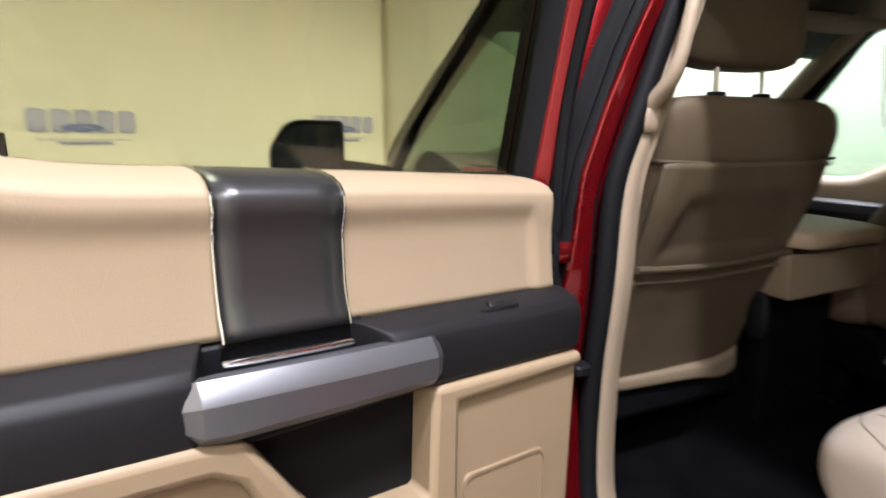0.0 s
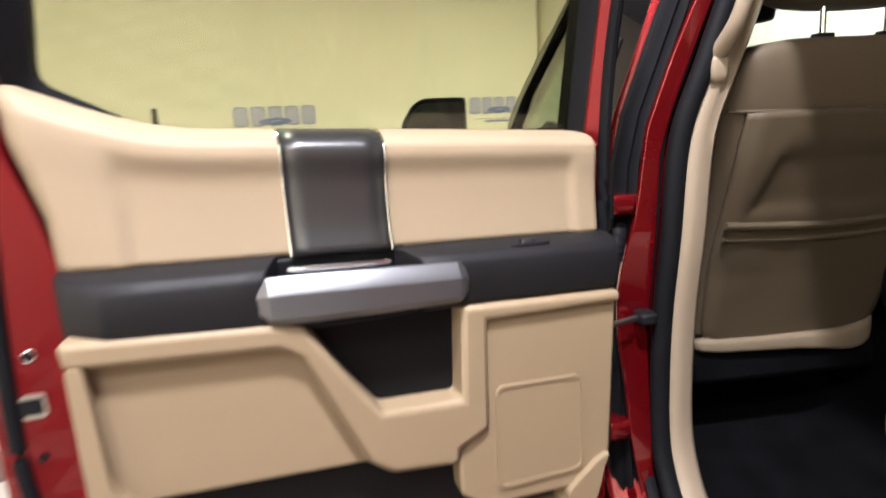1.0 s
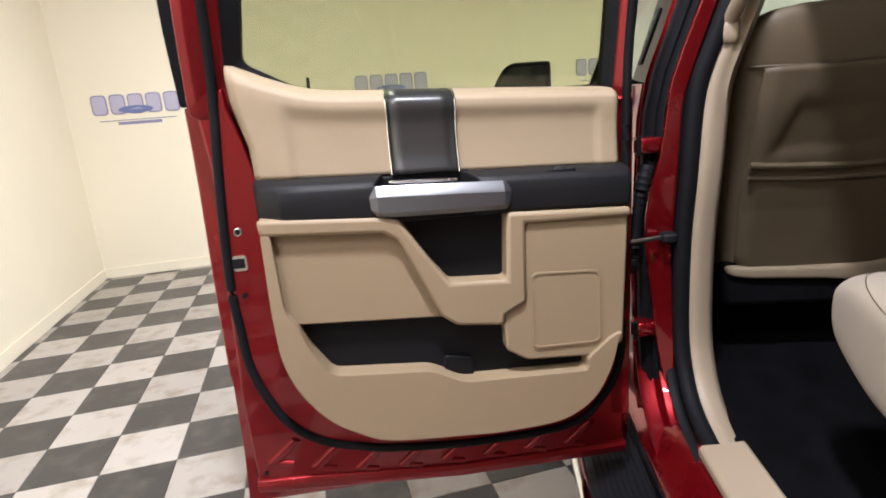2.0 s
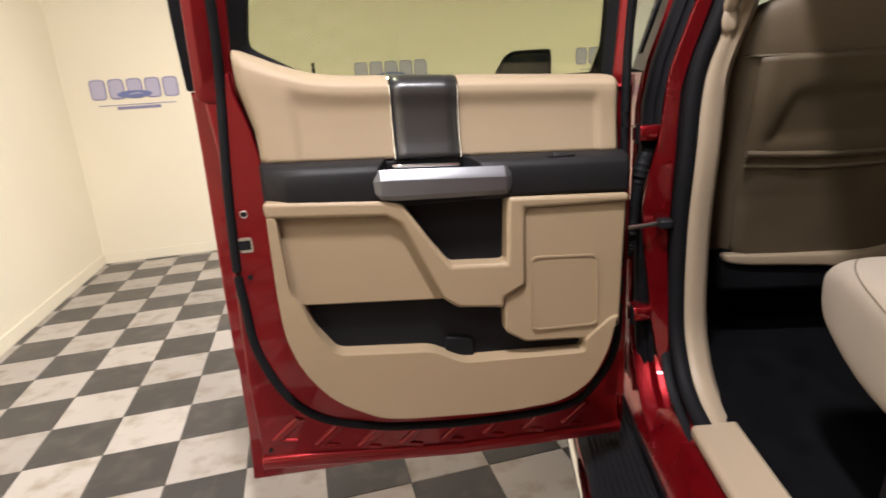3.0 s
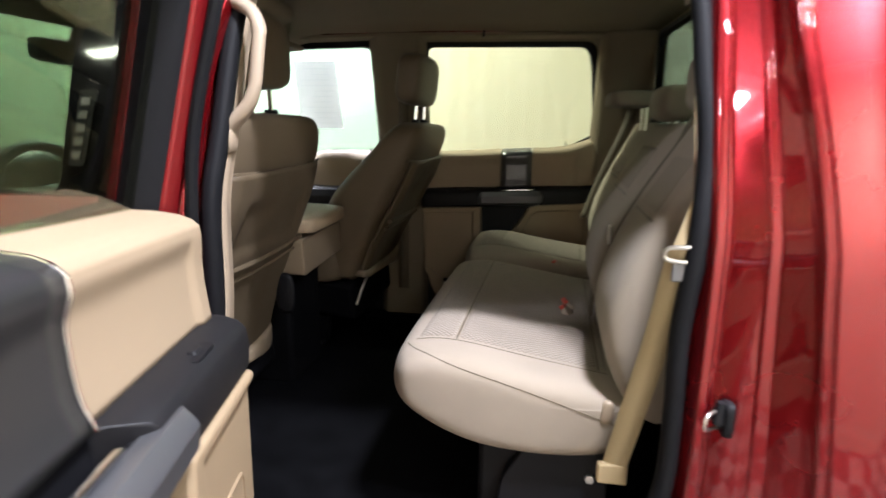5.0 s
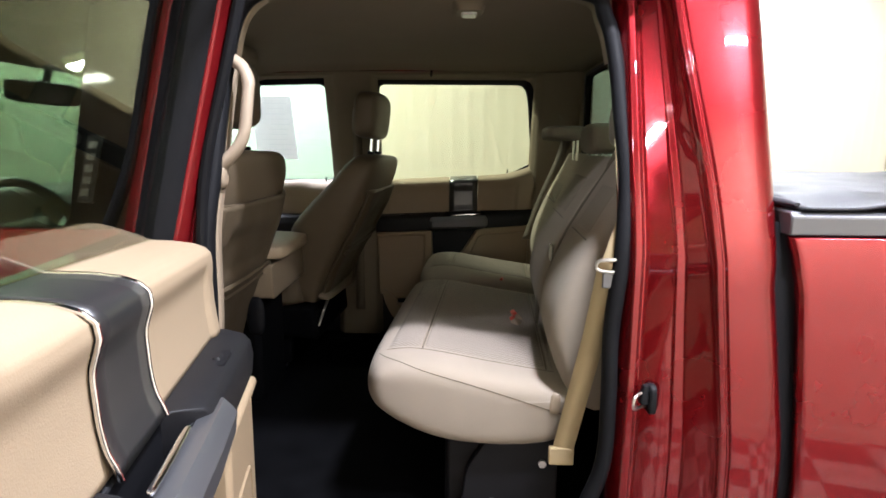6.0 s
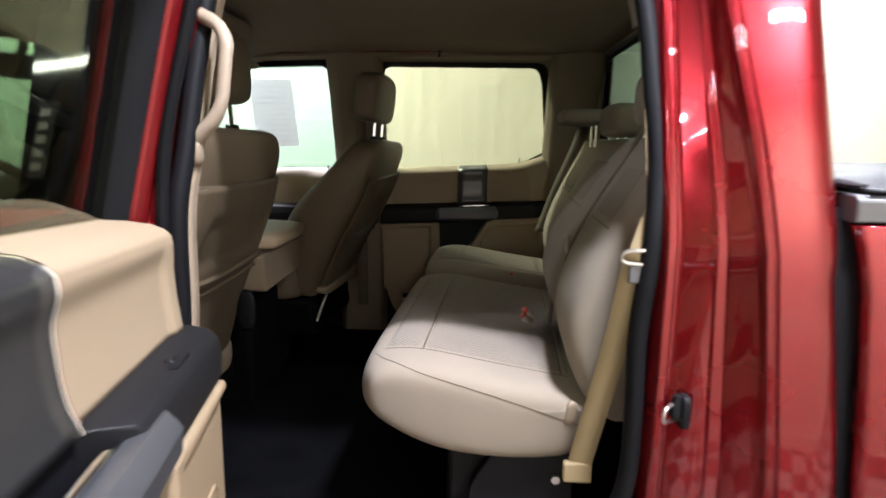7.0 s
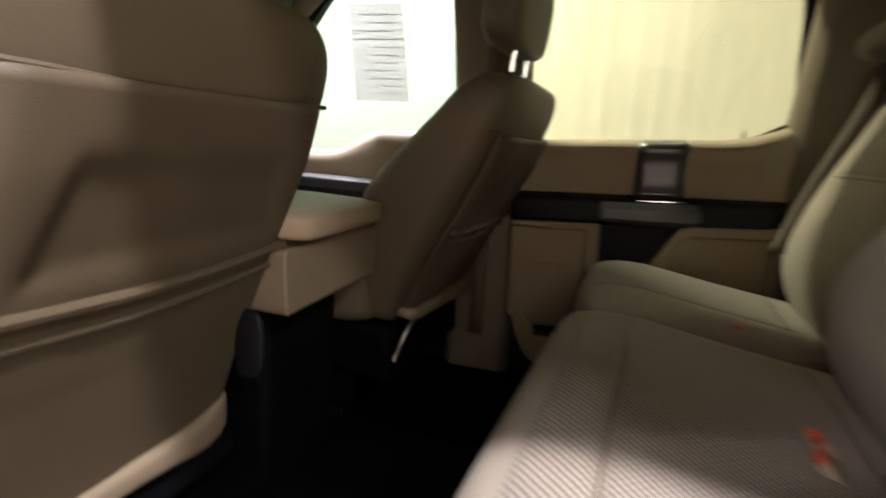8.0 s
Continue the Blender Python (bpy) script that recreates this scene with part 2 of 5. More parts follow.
# ---------------------------------------------------------------- mesh helpers
def part(name, bm, mat, parent=None, label="", bevel=0.0, sub=0, angle=35, solid=0.0, seg=2):
    bmesh.ops.recalc_face_normals(bm, faces=bm.faces[:])
    me = bpy.data.meshes.new(name)
    bm.to_mesh(me)
    bm.free()
    for f in me.polygons:
        f.use_smooth = True
    if not sub:
        me.set_sharp_from_angle(angle=radians(angle))
    me.materials.append(mat)
    ob = new(name, me)
    if parent is not None:
        ob.parent = parent
    if solid:
        s = ob.modifiers.new("thick", "SOLIDIFY")
        s.thickness, s.offset = solid, -1
    if bevel:
        b = ob.modifiers.new("edge", "BEVEL")
        b.width, b.segments, b.limit_method, b.angle_limit = bevel, seg, "ANGLE", radians(30)
    if sub:
        s = ob.modifiers.new("round", "SUBSURF")
        s.levels = s.render_levels = sub
    if label:
        tagged(ob, label)
    return ob


def thing(name, label, category, group="", m=None, kind=""):
    ob = new(name)
    if m is not None:
        ob.matrix_basis = m
    return tagged(ob, label, category, group, kind)


def box(bm, x0, x1, y0, y1, z0, z1, m=None):
    vs = [bm.verts.new((x, y, z)) for z in (z0, z1) for y in (y0, y1) for x in (x0, x1)]
    for f in ((0, 2, 3, 1), (4, 5, 7, 6), (0, 1, 5, 4), (2, 6, 7, 3), (0, 4, 6, 2), (1, 3, 7, 5)):
        bm.faces.new([vs[i] for i in f])
    if m is not None:
        for v in vs:
            v.co = m @ v.co
    return bm


def boxes(*rows):
    bm = bmesh.new()
    for r in rows:
        box(bm, *r)
    return bm


def prism(outline, lo, hi, axis="y", bm=None, top=None):
    """An outline of two coordinates pulled from lo to hi along the third axis; top: a second outline for the hi end."""
    bm = bm or bmesh.new()

    def at(p, d):
        return {"x": (d, p[0], p[1]), "y": (p[0], d, p[1]), "z": (p[0], p[1], d)}[axis]
    a = [bm.verts.new(at(p, lo)) for p in outline]
    b = [bm.verts.new(at(p, hi)) for p in (top or outline)]
    bm.faces.new(a)
    bm.faces.new(b[::-1])
    for i in range(len(a)):
        j = (i + 1) % len(a)
        bm.faces.new((a[i], a[j], b[j], b[i]))
    return bm


def loft(rows, closed=True, caps=True, ring=False, bm=None):
    """Rows of as many points each, skinned; closed: each row is a loop; ring: the last row joins the first."""
    bm = bm or bmesh.new()
    vs = [[bm.verts.new(p) for p in r] for r in rows]
    n = len(rows[0])
    pairs = list(zip(vs, vs[1:])) + ([(vs[-1], vs[0])] if ring else [])
    for a, b in pairs:
        for i in range(n if closed else n - 1):
            j = (i + 1) % n
            bm.faces.new((a[i], a[j], b[j], b[i]))
    if closed and caps and not ring:
        bm.faces.new(vs[0][::-1])
        bm.faces.new(vs[-1])
    return bm


def rounded(pts, r, n=4):
    """The outline with its corners rounded by r (a number, or one a corner)."""
    out = []
    for i, p in enumerate(pts):
        rr = r[i] if isinstance(r, (list, tuple)) else r
        p, a, b = Vector(p), Vector(pts[i - 1]), Vector(pts[(i + 1) % len(pts)])
        rr = min(rr, 0.45 * (a - p).length, 0.45 * (b - p).length)
        if rr <= 0:
            out.append(tuple(p))
            continue
        s, e = p + (a - p).normalized() * rr, p + (b - p).normalized() * rr
        for k in range(n + 1):
            t = k / n
            out.append(tuple((1 - t) ** 2 * s + 2 * t * (1 - t) * p + t * t * e))
    return out


def smooth_path(pts, n=6, closed=False):
    """A Catmull-Rom line through the points."""
    pts = [Vector(p) for p in pts]
    out = []
    m = len(pts)
    for i in range(m if closed else m - 1):
        p0 = pts[(i - 1) % m] if closed or i else pts[0]
        p1, p2 = pts[i], pts[(i + 1) % m]
        p3 = pts[(i + 2) % m] if closed or i + 2 < m else pts[-1]
        for k in range(n):
            t = k / n
            out.append(0.5 * ((2 * p1) + (p2 - p0) * t + (2 * p0 - 5 * p1 + 4 * p2 - p3) * t * t + (3 * p1 - p0 - 3 * p2 + p3) * t ** 3))
    if not closed:
        out.append(pts[-1])
    return out


def tube(pts, r, n=8, closed=False, flat=1.0, up=(0, 0, 1), bm=None):
    """A round or flattened bar along the points; r: a radius or one a point."""
    pts = [Vector(p) for p in pts]
    rows = []
    for i, p in enumerate(pts):
        a = pts[i - 1] if closed or i else p
        b = pts[(i + 1) % len(pts)] if closed or i + 1 < len(pts) else p
        d = (b - a).normalized()
        s = d.cross(Vector(up))
        s = s.normalized() if s.length > 1e-4 else d.cross(Vector((1, 0, 0.01))).normalized()
        u = s.cross(d)
        rr = r[i] if isinstance(r, (list, tuple)) else r
        rows.append([p + (s * math.cos(k * math.tau / n) + u * flat * math.sin(k * math.tau / n)) * rr for k in range(n)])
    return loft(rows, True, True, closed, bm)


def sweep(path, profile, closed_path=True, closed_profile=True, across=(1, 0, 0), centre=None):
    """The profile (a: away from the centre in the path's plane, b: along across) carried along the path."""
    path = [Vector(p) for p in path]
    x = Vector(across)
    c = Vector(centre) if centre else sum(path, Vector()) / len(path)
    rows = []
    for i, p in enumerate(path):
        a = path[i - 1] if closed_path or i else p
        b = path[(i + 1) % len(path)] if closed_path or i + 1 < len(path) else p
        d = (b - a).normalized()
        o = d.cross(x).normalized()
        if o.dot(p - c) < 0:
            o = -o
        rows.append([p + o * pa + x * pb for pa, pb in profile])
    return loft(rows, closed_profile, True, closed_path)


def superloft(rows, axis="x", p=4.0, n=24, bm=None):
    """A soft body: along the axis at d, a rounded rectangle from (c0, e0) to (c1, e1)."""
    out = []
    for d, c0, c1, e0, e1, *own in rows:
        q = own[0] if own else p
        ring = []
        for k in range(n):
            a = math.tau * (k + 0.5) / n
            c, s = math.cos(a), math.sin(a)
            u = math.copysign(abs(c) ** (2 / q), c)
            v = math.copysign(abs(s) ** (2 / q), s)
            g = ((c0 + c1) / 2 + u * (c1 - c0) / 2, (e0 + e1) / 2 + v * (e1 - e0) / 2)
            ring.append({"x": (d, *g), "y": (g[0], d, g[1]), "z": (*g, d)}[axis])
        out.append(ring)
    return loft(out, True, True, False, bm)


def grid_sheet(f, nu, nv):
    """A sheet through f(i / nu, j / nv)."""
    bm = bmesh.new()
    vs = [[bm.verts.new(f(i / nu, j / nv)) for j in range(nv + 1)] for i in range(nu + 1)]
    for i in range(nu):
        for j in range(nv):
            bm.faces.new((vs[i][j], vs[i + 1][j], vs[i + 1][j + 1], vs[i][j + 1]))
    return bm


def step(a, b, x):
    t = min(1, max(0, (x - a) / (b - a)))
    return t * t * (3 - 2 * t)


def table(rows, x):
    """A straight-line table of (x, y)."""
    if x <= rows[0][0]:
        return rows[0][1]
    for (a, p), (b, q) in zip(rows, rows[1:]):
        if x <= b:
            return p + (q - p) * (x - a) / (b - a)
    return rows[-1][1]


# ---------------------------------------------------------------- the room
def wall(name, a0, a1, b0, b1, z0, z1, mat, label):
    ob = part(name, boxes((a0, a1, b0, b1, z0, z1)), mat)
    ob.matrix_basis = ROOM
    return tagged(ob, label, "wall", kind="structure")


wall("wall_west", WALL_L - 0.15, WALL_L, WALL_B - 0.15, WALL_F + 0.15, 0, CEIL, WALL, "smooth cream painted side wall of the bay")
wall("wall_north", WALL_L, WALL_R, WALL_F, WALL_F + 0.15, 0, CEIL, WALL, "smooth cream painted end wall of the bay")
wall("wall_south", WALL_L, WALL_R, WALL_B - 0.15, WALL_B, 0, CEIL, WALL, "smooth cream painted rear wall of the bay")
wall("wall_east", WALL_R + 0.02, WALL_R + 0.17, WALL_B - 0.15, WALL_F + 0.15, 0, CEIL, WALL, "cream wall behind cream sheets")
ceil_ob = wall("ceiling", WALL_L - 0.15, WALL_R + 0.17, WALL_B - 0.15, WALL_F + 0.15, CEIL, CEIL + 0.15, CEILING, "plain grey painted ceiling of the bay")
ceil_ob["category"] = "ceiling"

# cream sheets along the east wall
east = tagged(new("wall_panels"), "smooth cream sheet panels fixed along the wall", "wall panel", kind="structure")
east.matrix_basis = ROOM


def wall_sheet(width):
    rows = []
    prof = []
    x, k = 0.0, 0
    while x < width - 1e-6:
        for dx, d in ((0.0, 0.0), (0.075, 0.0), (0.095, 0.0013), (0.115, 0.0013), (0.135, 0.0)):
            if x + dx <= width:
                prof.append((x + dx, d))
        x += 0.14
    prof.append((width, 0.0))
    for z in (0.08, 3.66):
        rows.append([(-d, u, z) for u, d in prof])
    return loft(rows, False, False)


sheet_mesh = None
for k in range(11):
    if sheet_mesh is None:
        sh = part("panel", wall_sheet(1.04), SHEET, east, angle=20)
        sheet_mesh = sh.data
    else:
        sh = new("panel", sheet_mesh)
        sh.parent = east
    sh.location = (WALL_R - 0.002, WALL_B + 0.02 + k * 1.04, 0)

# skirting
for nm, r in (("baseboard", (WALL_L, WALL_L + 0.012, WALL_B, WALL_F, 0, 0.10)), ("baseboard", (WALL_L + 0.012, WALL_R, WALL_F - 0.012, WALL_F, 0, 0.10))):
    ob = part(nm, boxes(r), WALL, bevel=0.003)
    ob.matrix_basis = ROOM
    tagged(ob, "low cream skirting board along the wall", "skirting", kind="structure")

# ceiling lamps, the three added on the east side too
for la, lb, ll, lp in LAMPS:
    lamp = thing("ceiling_light", "white strip light fixture with bright diffuser", "ceiling light", "strip lights on the ceiling", ROOM @ pose(la, lb, CEIL))
    part("housing", boxes((-0.10, 0.10, -ll / 2 - 0.03, ll / 2 + 0.03, -0.10, 0.0)), FIXTURE, lamp, bevel=0.01)
    part("diffuser", boxes((-0.075, 0.075, -ll / 2, ll / 2, -0.125, -0.102)), DIFFUSER, lamp, bevel=0.008)


# plain bars stand for the dealer's mark on the walls
def wall_sign(m, width):
    w = width
    ob = thing("wall_sign", "lavender grey dealer mark printed on the cream wall", "wall sign", "dealer marks on the walls", m)
    n, gap = 5, 0.03 * w
    lw = (w - gap * (n - 1)) / n
    h = 0.24 * w
    for k in range(n):
        x0 = k * (lw + gap)
        part("letter_outline", prism(rounded([(x0, 0), (x0 + lw, 0), (x0 + lw, h), (x0, h)], 0.05 * w, 3), -0.004, 0), SIGN_EDGE, ob)
        g = 0.014 * w
        part("letter_bar", prism(rounded([(x0 + g, g), (x0 + lw - g, g), (x0 + lw - g, h - g), (x0 + g, h - g)], 0.04 * w, 3), -0.007, -0.0045), SIGN, ob)
    ring = [(w * 0.49 + 0.2 * w * math.cos(k * math.tau / 24), h * 0.22 + 0.045 * w * math.sin(k * math.tau / 24)) for k in range(24)]
    part("oval", prism(ring, -0.011, -0.0075), SIGN_BLUE, ob)
    swoosh = [(w * 0.40, h * 0.20), (w * 0.52, h * 0.30), (w * 0.60, h * 0.22), (w * 0.52, h * 0.24)]
    part("swoosh", prism(swoosh, -0.013, -0.0115), SIGN, ob)
    part("underline", prism([(w * 0.06, -0.075 * w), (w * 0.94, -0.075 * w), (w * 0.94, -0.066 * w), (w * 0.06, -0.066 * w)], -0.004, 0), SIGN_EDGE, ob)
    part("small_print_bar", prism([(w * 0.26, -0.125 * w), (w * 0.76, -0.125 * w), (w * 0.76, -0.09 * w), (w * 0.26, -0.09 * w)], -0.004, 0), SIGN_EDGE, ob)
    return ob


for spot in SIGNS_F:
    wall_sign(ROOM @ pose(spot[0], WALL_F - 0.001, spot[1]), SIGN_W)
for spot in SIGNS_L:
    wall_sign(ROOM @ pose(WALL_L + 0.001, spot[0], spot[1], 0, 0, 90), SIGN_W)


# ---------------------------------------------------------------- the truck's shell
WIDTH = 2.03


def skin(z):
    return table([(0.40, 0.04), (0.6, 0.005), (1.0, -0.01), (1.42, 0.0), (1.50, 0.02), (1.90, 0.150), (1.98, 0.178), (2.03, 0.205), (2.08, 0.29), (2.11, 0.46)], z)


truck = thing("pickup_truck", "red crew cab pickup truck with tan cabin trim", "pickup truck", m=pose(0, 0, 0))

OPEN = [(0.30, 0.615), (0.17, 0.69), (0.10, 0.85), (0.075, 0.95), (0.073, 1.1), (0.075, 1.25), (0.06, 1.42), (0.048, 1.57), (0.055, 1.70), (0.064, 1.84), (0.085, 1.94), (0.14, 2.000), (0.50, 2.025),
        (0.80, 2.018), (0.885, 1.998), (0.932, 1.94), (0.949, 1.80), (0.957, 1.59), (0.964, 1.45), (0.965, 1.25), (0.98, 1.06), (0.985, 0.85), (0.965, 0.74), (0.90, 0.655), (0.78, 0.615), (0.55, 0.605)]


def opening(points, inset=0.12, closed=True, n=4):
    return smooth_path([(skin(z) + inset, y, z) for y, z in points], n, closed)


MID = (0.15, 0.5, 1.25)
loop = opening(OPEN)
part("door_seal", sweep(loop, [(-0.016, -0.012), (-0.010, -0.026), (0.004, -0.030), (0.016, -0.024), (0.020, -0.006), (0.016, 0.010), (0.0, 0.014), (-0.012, 0.006)], centre=MID), RUBBER, truck, "soft black rubber seal round the door opening", angle=80)
part("seal_lip", sweep(opening(OPEN[11:] + OPEN[:1], 0.10, False), [(0.024, -0.020), (0.028, -0.030), (0.036, -0.026), (0.040, -0.010), (0.034, -0.002), (0.024, -0.004)], False, centre=MID), RUBBER, truck, angle=80)
part("door_jamb", sweep(opening(OPEN[11:] + OPEN[:1], 0.12, False), [(0.014, 0.0), (0.022, -0.006), (0.050, -0.012), (0.060, -0.030), (0.066, -0.060), (0.084, -0.072), (0.092, -0.100), (0.100, -0.114), (0.104, -0.104), (0.08, -0.03), (0.05, 0.012), (0.016, 0.012)], False, centre=MID), RED, truck, angle=50, bevel=0.003)

# rear corner of the cab: a channel behind the seal, a flat land, a slope out to the skin, the skin's round back edge
def corner_line(z):
    return table([(0.5, -0.165), (1.03, -0.146), (1.38, -0.110), (1.60, -0.092), (1.87, -0.056), (2.02, -0.040)], z)


def cab_end(z):
    return table([(0.5, -0.262), (0.85, -0.252), (1.03, -0.243), (1.22, -0.218), (1.38, -0.196), (2.02, -0.194)], z)


rows = []
for z in np.linspace(0.50, 2.025, 34):
    s, w, e = skin(z), corner_line(z), cab_end(z)
    rows.append([(s + d, y, z) for y, d in ((0.062, 0.124), (0.050, 0.104), (0.043, 0.084), (0.039, 0.078), (0.028, 0.076), (0.024, 0.079), (0.019, 0.094), (0.012, 0.101), (-0.030, 0.071), (0.35 * w, 0.066), (0.38 * w, 0.061), (0.52 * w, 0.057), (0.56 * w, 0.050), (0.78 * w, 0.030), (w + 0.014, 0.016), (w + 0.010, 0.007), (w + 0.001, 0.003), (w - 0.001, 0.006), (w - 0.005, 0.006), (w - 0.008, 0.0), (0.5 * (w + e), -0.003), (e + 0.022, -0.002), (e + 0.004, 0.002), (e - 0.012, 0.010), (e - 0.024, 0.022), (e - 0.031, 0.038), (e - 0.033, 0.06), (e - 0.033, 0.12), (e + 0.04, 0.13), (0.062, 0.138))])
part("rear_corner_panel", loft(rows), RED, truck, angle=32, bevel=0.0015)

# rocker, roof rail
part("rocker_panel", loft([[(x, y, z) for x, z in ((0.03, 0.42), (0.005, 0.46), (0.0, 0.50), (0.02, 0.535), (0.06, 0.575), (0.11, 0.60), (0.18, 0.60), (0.18, 0.42))] for y in (-0.19, 0.1, 0.5, 1.0, 2.1)]), RED, truck, angle=50, bevel=0.004)
part("roof_rail", loft([[(skin(2.02) + dx, y, 2.030 + dz - 0.02 * step(0.9, 1.7, y)) for dx, dz in ((0.0, -0.005), (0.03, 0.035), (0.10, 0.05), (0.14, 0.03), (0.12, -0.02), (0.04, -0.03))] for y in (-0.19, 0.0, 0.5, 1.0, 1.5)]), RED, truck, angle=60)
part("roof_rail", loft([[(WIDTH - skin(2.02) - dx, y, 2.030 + dz - 0.02 * step(0.9, 1.7, y)) for dx, dz in ((0.0, -0.005), (0.03, 0.035), (0.10, 0.05), (0.14, 0.03), (0.12, -0.02), (0.04, -0.03))] for y in (-0.19, 0.0, 0.5, 1.0, 1.5)]), RED, truck, angle=60)


def roof(u, v):
    x, y = 0.28 + u * (WIDTH - 0.56), -0.19 + v * 1.75
    return (x, y, 2.080 + 0.035 * (1 - (2 * u - 1) ** 2) - 0.03 * (2 * v - 1) ** 2)


part("roof", grid_sheet(roof, 16, 12), RED, truck, solid=0.008)


def liner(u, v):
    x, y = 0.25 + u * (WIDTH - 0.50), -0.165 + v * 1.70
    e = min(u, 1 - u) * 2
    edge = 0.030 * (1 - step(0, 0.22, e)) + 0.03 * (1 - step(0, 0.12, v)) + 0.04 * step(0.85, 1, v)
    return (x, y, 2.032 - edge - 0.004 * math.sin(9 * v))


part("headliner", grid_sheet(liner, 30, 20), HEADLINER, truck, "taupe felt headliner under the roof", solid=-0.008)

# back of the cab
part("cab_back", boxes((0.14, 1.89, -0.195, -0.165, 0.55, 1.56), (0.22, 0.43, -0.195, -0.165, 1.56, 2.02), (1.575, 1.81, -0.195, -0.165, 1.56, 2.02), (0.43, 1.575, -0.195, -0.165, 1.975, 2.02)), HEADLINER, truck)
win = rounded([(0.43, 1.56), (1.575, 1.56), (1.575, 1.975), (0.43, 1.975)], 0.04)
part("rear_window_frame", loft([[(x + (x - 1.015) * k, y, z + (z - 1.765) * k * 1.6) for x, z in win] for k, y in ((0.0, -0.19), (0.05, -0.19), (0.05, -0.160), (0.0, -0.160))], ring=True), BLACK, truck, bevel=0.003)
part("rear_window", prism(win, -0.182, -0.178), GLASS_REAR, truck, "green tinted rear window pane")
part("cab_back_skin", boxes((0.12, 1.91, -0.21, -0.197, 0.55, 1.52)), RED, truck, bevel=0.006)

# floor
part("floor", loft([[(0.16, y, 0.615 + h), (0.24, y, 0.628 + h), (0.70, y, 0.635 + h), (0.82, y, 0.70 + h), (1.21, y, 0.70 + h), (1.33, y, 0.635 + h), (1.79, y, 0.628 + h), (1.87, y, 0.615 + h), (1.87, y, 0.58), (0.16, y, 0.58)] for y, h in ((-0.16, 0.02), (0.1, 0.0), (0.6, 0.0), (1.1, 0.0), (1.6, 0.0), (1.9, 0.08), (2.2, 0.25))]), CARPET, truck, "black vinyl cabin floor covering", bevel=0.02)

# tan trims round the near opening

part("b_pillar_trim", sweep(opening([(0.85, 2.010)] + OPEN[14:26] + [(0.30, 0.615)], 0.132, False), [(0.004, -0.004), (-0.004, 0.004), (-0.008, 0.022), (-0.003, 0.030), (-0.002, 0.048), (0.03, 0.072), (0.070, 0.080), (0.09, 0.06), (0.05, 0.0)], False, centre=MID), TRIM_TAN, truck, "tan moulded pillar trim", angle=50)
part("sill_plate", loft([[(x, y, z) for x, z in ((0.080, 0.600), (0.080, 0.619), (0.088, 0.627), (0.12, 0.629), (0.16, 0.634), (0.182, 0.638), (0.190, 0.630), (0.190, 0.600))] for y in (0.745, 0.69, 0.4, 0.16)]), TRIM_TAN, truck, "flat tan scuff plate on the sill", bevel=0.003)
part("header_trim", sweep(opening([(0.064, 1.84), (0.085, 1.94), (0.14, 2.000), (0.50, 2.025), (0.80, 2.018), (0.885, 1.998)], 0.135, False), [(0.0, -0.004), (-0.006, 0.01), (-0.004, 0.05), (0.02, 0.08), (0.06, 0.06), (0.05, 0.0)], False, centre=MID), HEADLINER, truck, angle=50)
part("c_pillar_trim", loft([[(skin(z) + dx, y, z) for y, dx in ((0.05, 0.135), (0.035, 0.16), (0.0, 0.175), (-0.08, 0.19), (-0.155, 0.23), (-0.16, 0.15), (0.0, 0.13))] for z in np.linspace(0.66, 1.97, 10)]), BLACK, truck, "black moulded rear quarter trim", angle=50)
gp = [Vector(p) for p in rounded([(0.178, 0.965, 1.585), (0.184, 0.897, 1.650), (0.205, 0.886, 1.793), (0.218, 0.907, 1.826), (0.228, 0.960, 1.850)], [0.0, 0.040, 0.026, 0.022, 0.0], 6)]
part("grab_handle", tube(gp, [0.018 - 0.0035 * math.sin(math.pi * k / (len(gp) - 1)) for k in range(len(gp))], 12, flat=0.85), TRIM_TAN, truck, "tan grab handle on the pillar", angle=60)
part("handle_foot", superloft([(1.545, 0.168, 0.196, 0.946, 0.972), (1.560, 0.162, 0.200, 0.940, 0.976), (1.588, 0.160, 0.200, 0.936, 0.974), (1.604, 0.166, 0.194, 0.940, 0.966)], "z"), TRIM_TAN, truck, sub=1)

# striker on the rear jamb
striker = part("striker_plate", superloft([(-0.018, 0.050, 0.092, 1.076, 1.142), (-0.006, 0.050, 0.092, 1.076, 1.142), (-0.002, 0.054, 0.088, 1.081, 1.137)], "y"), BLACK, truck, "black door striker plate", bevel=0.002)
part("striker_loop", tube(smooth_path([(0.074, -0.006, 1.092), (0.064, 0.016, 1.090), (0.050, 0.030, 1.093), (0.044, 0.034, 1.106), (0.048, 0.030, 1.120), (0.060, 0.016, 1.124), (0.072, -0.006, 1.125)], 4), 0.0034, 8), STEEL, striker)
part("striker_bridge", superloft([(1.100, 0.056, 0.080, -0.004, 0.014), (1.114, 0.055, 0.081, -0.004, 0.016), (1.140, 0.060, 0.076, -0.004, 0.008)], "z"), BLACK, striker)

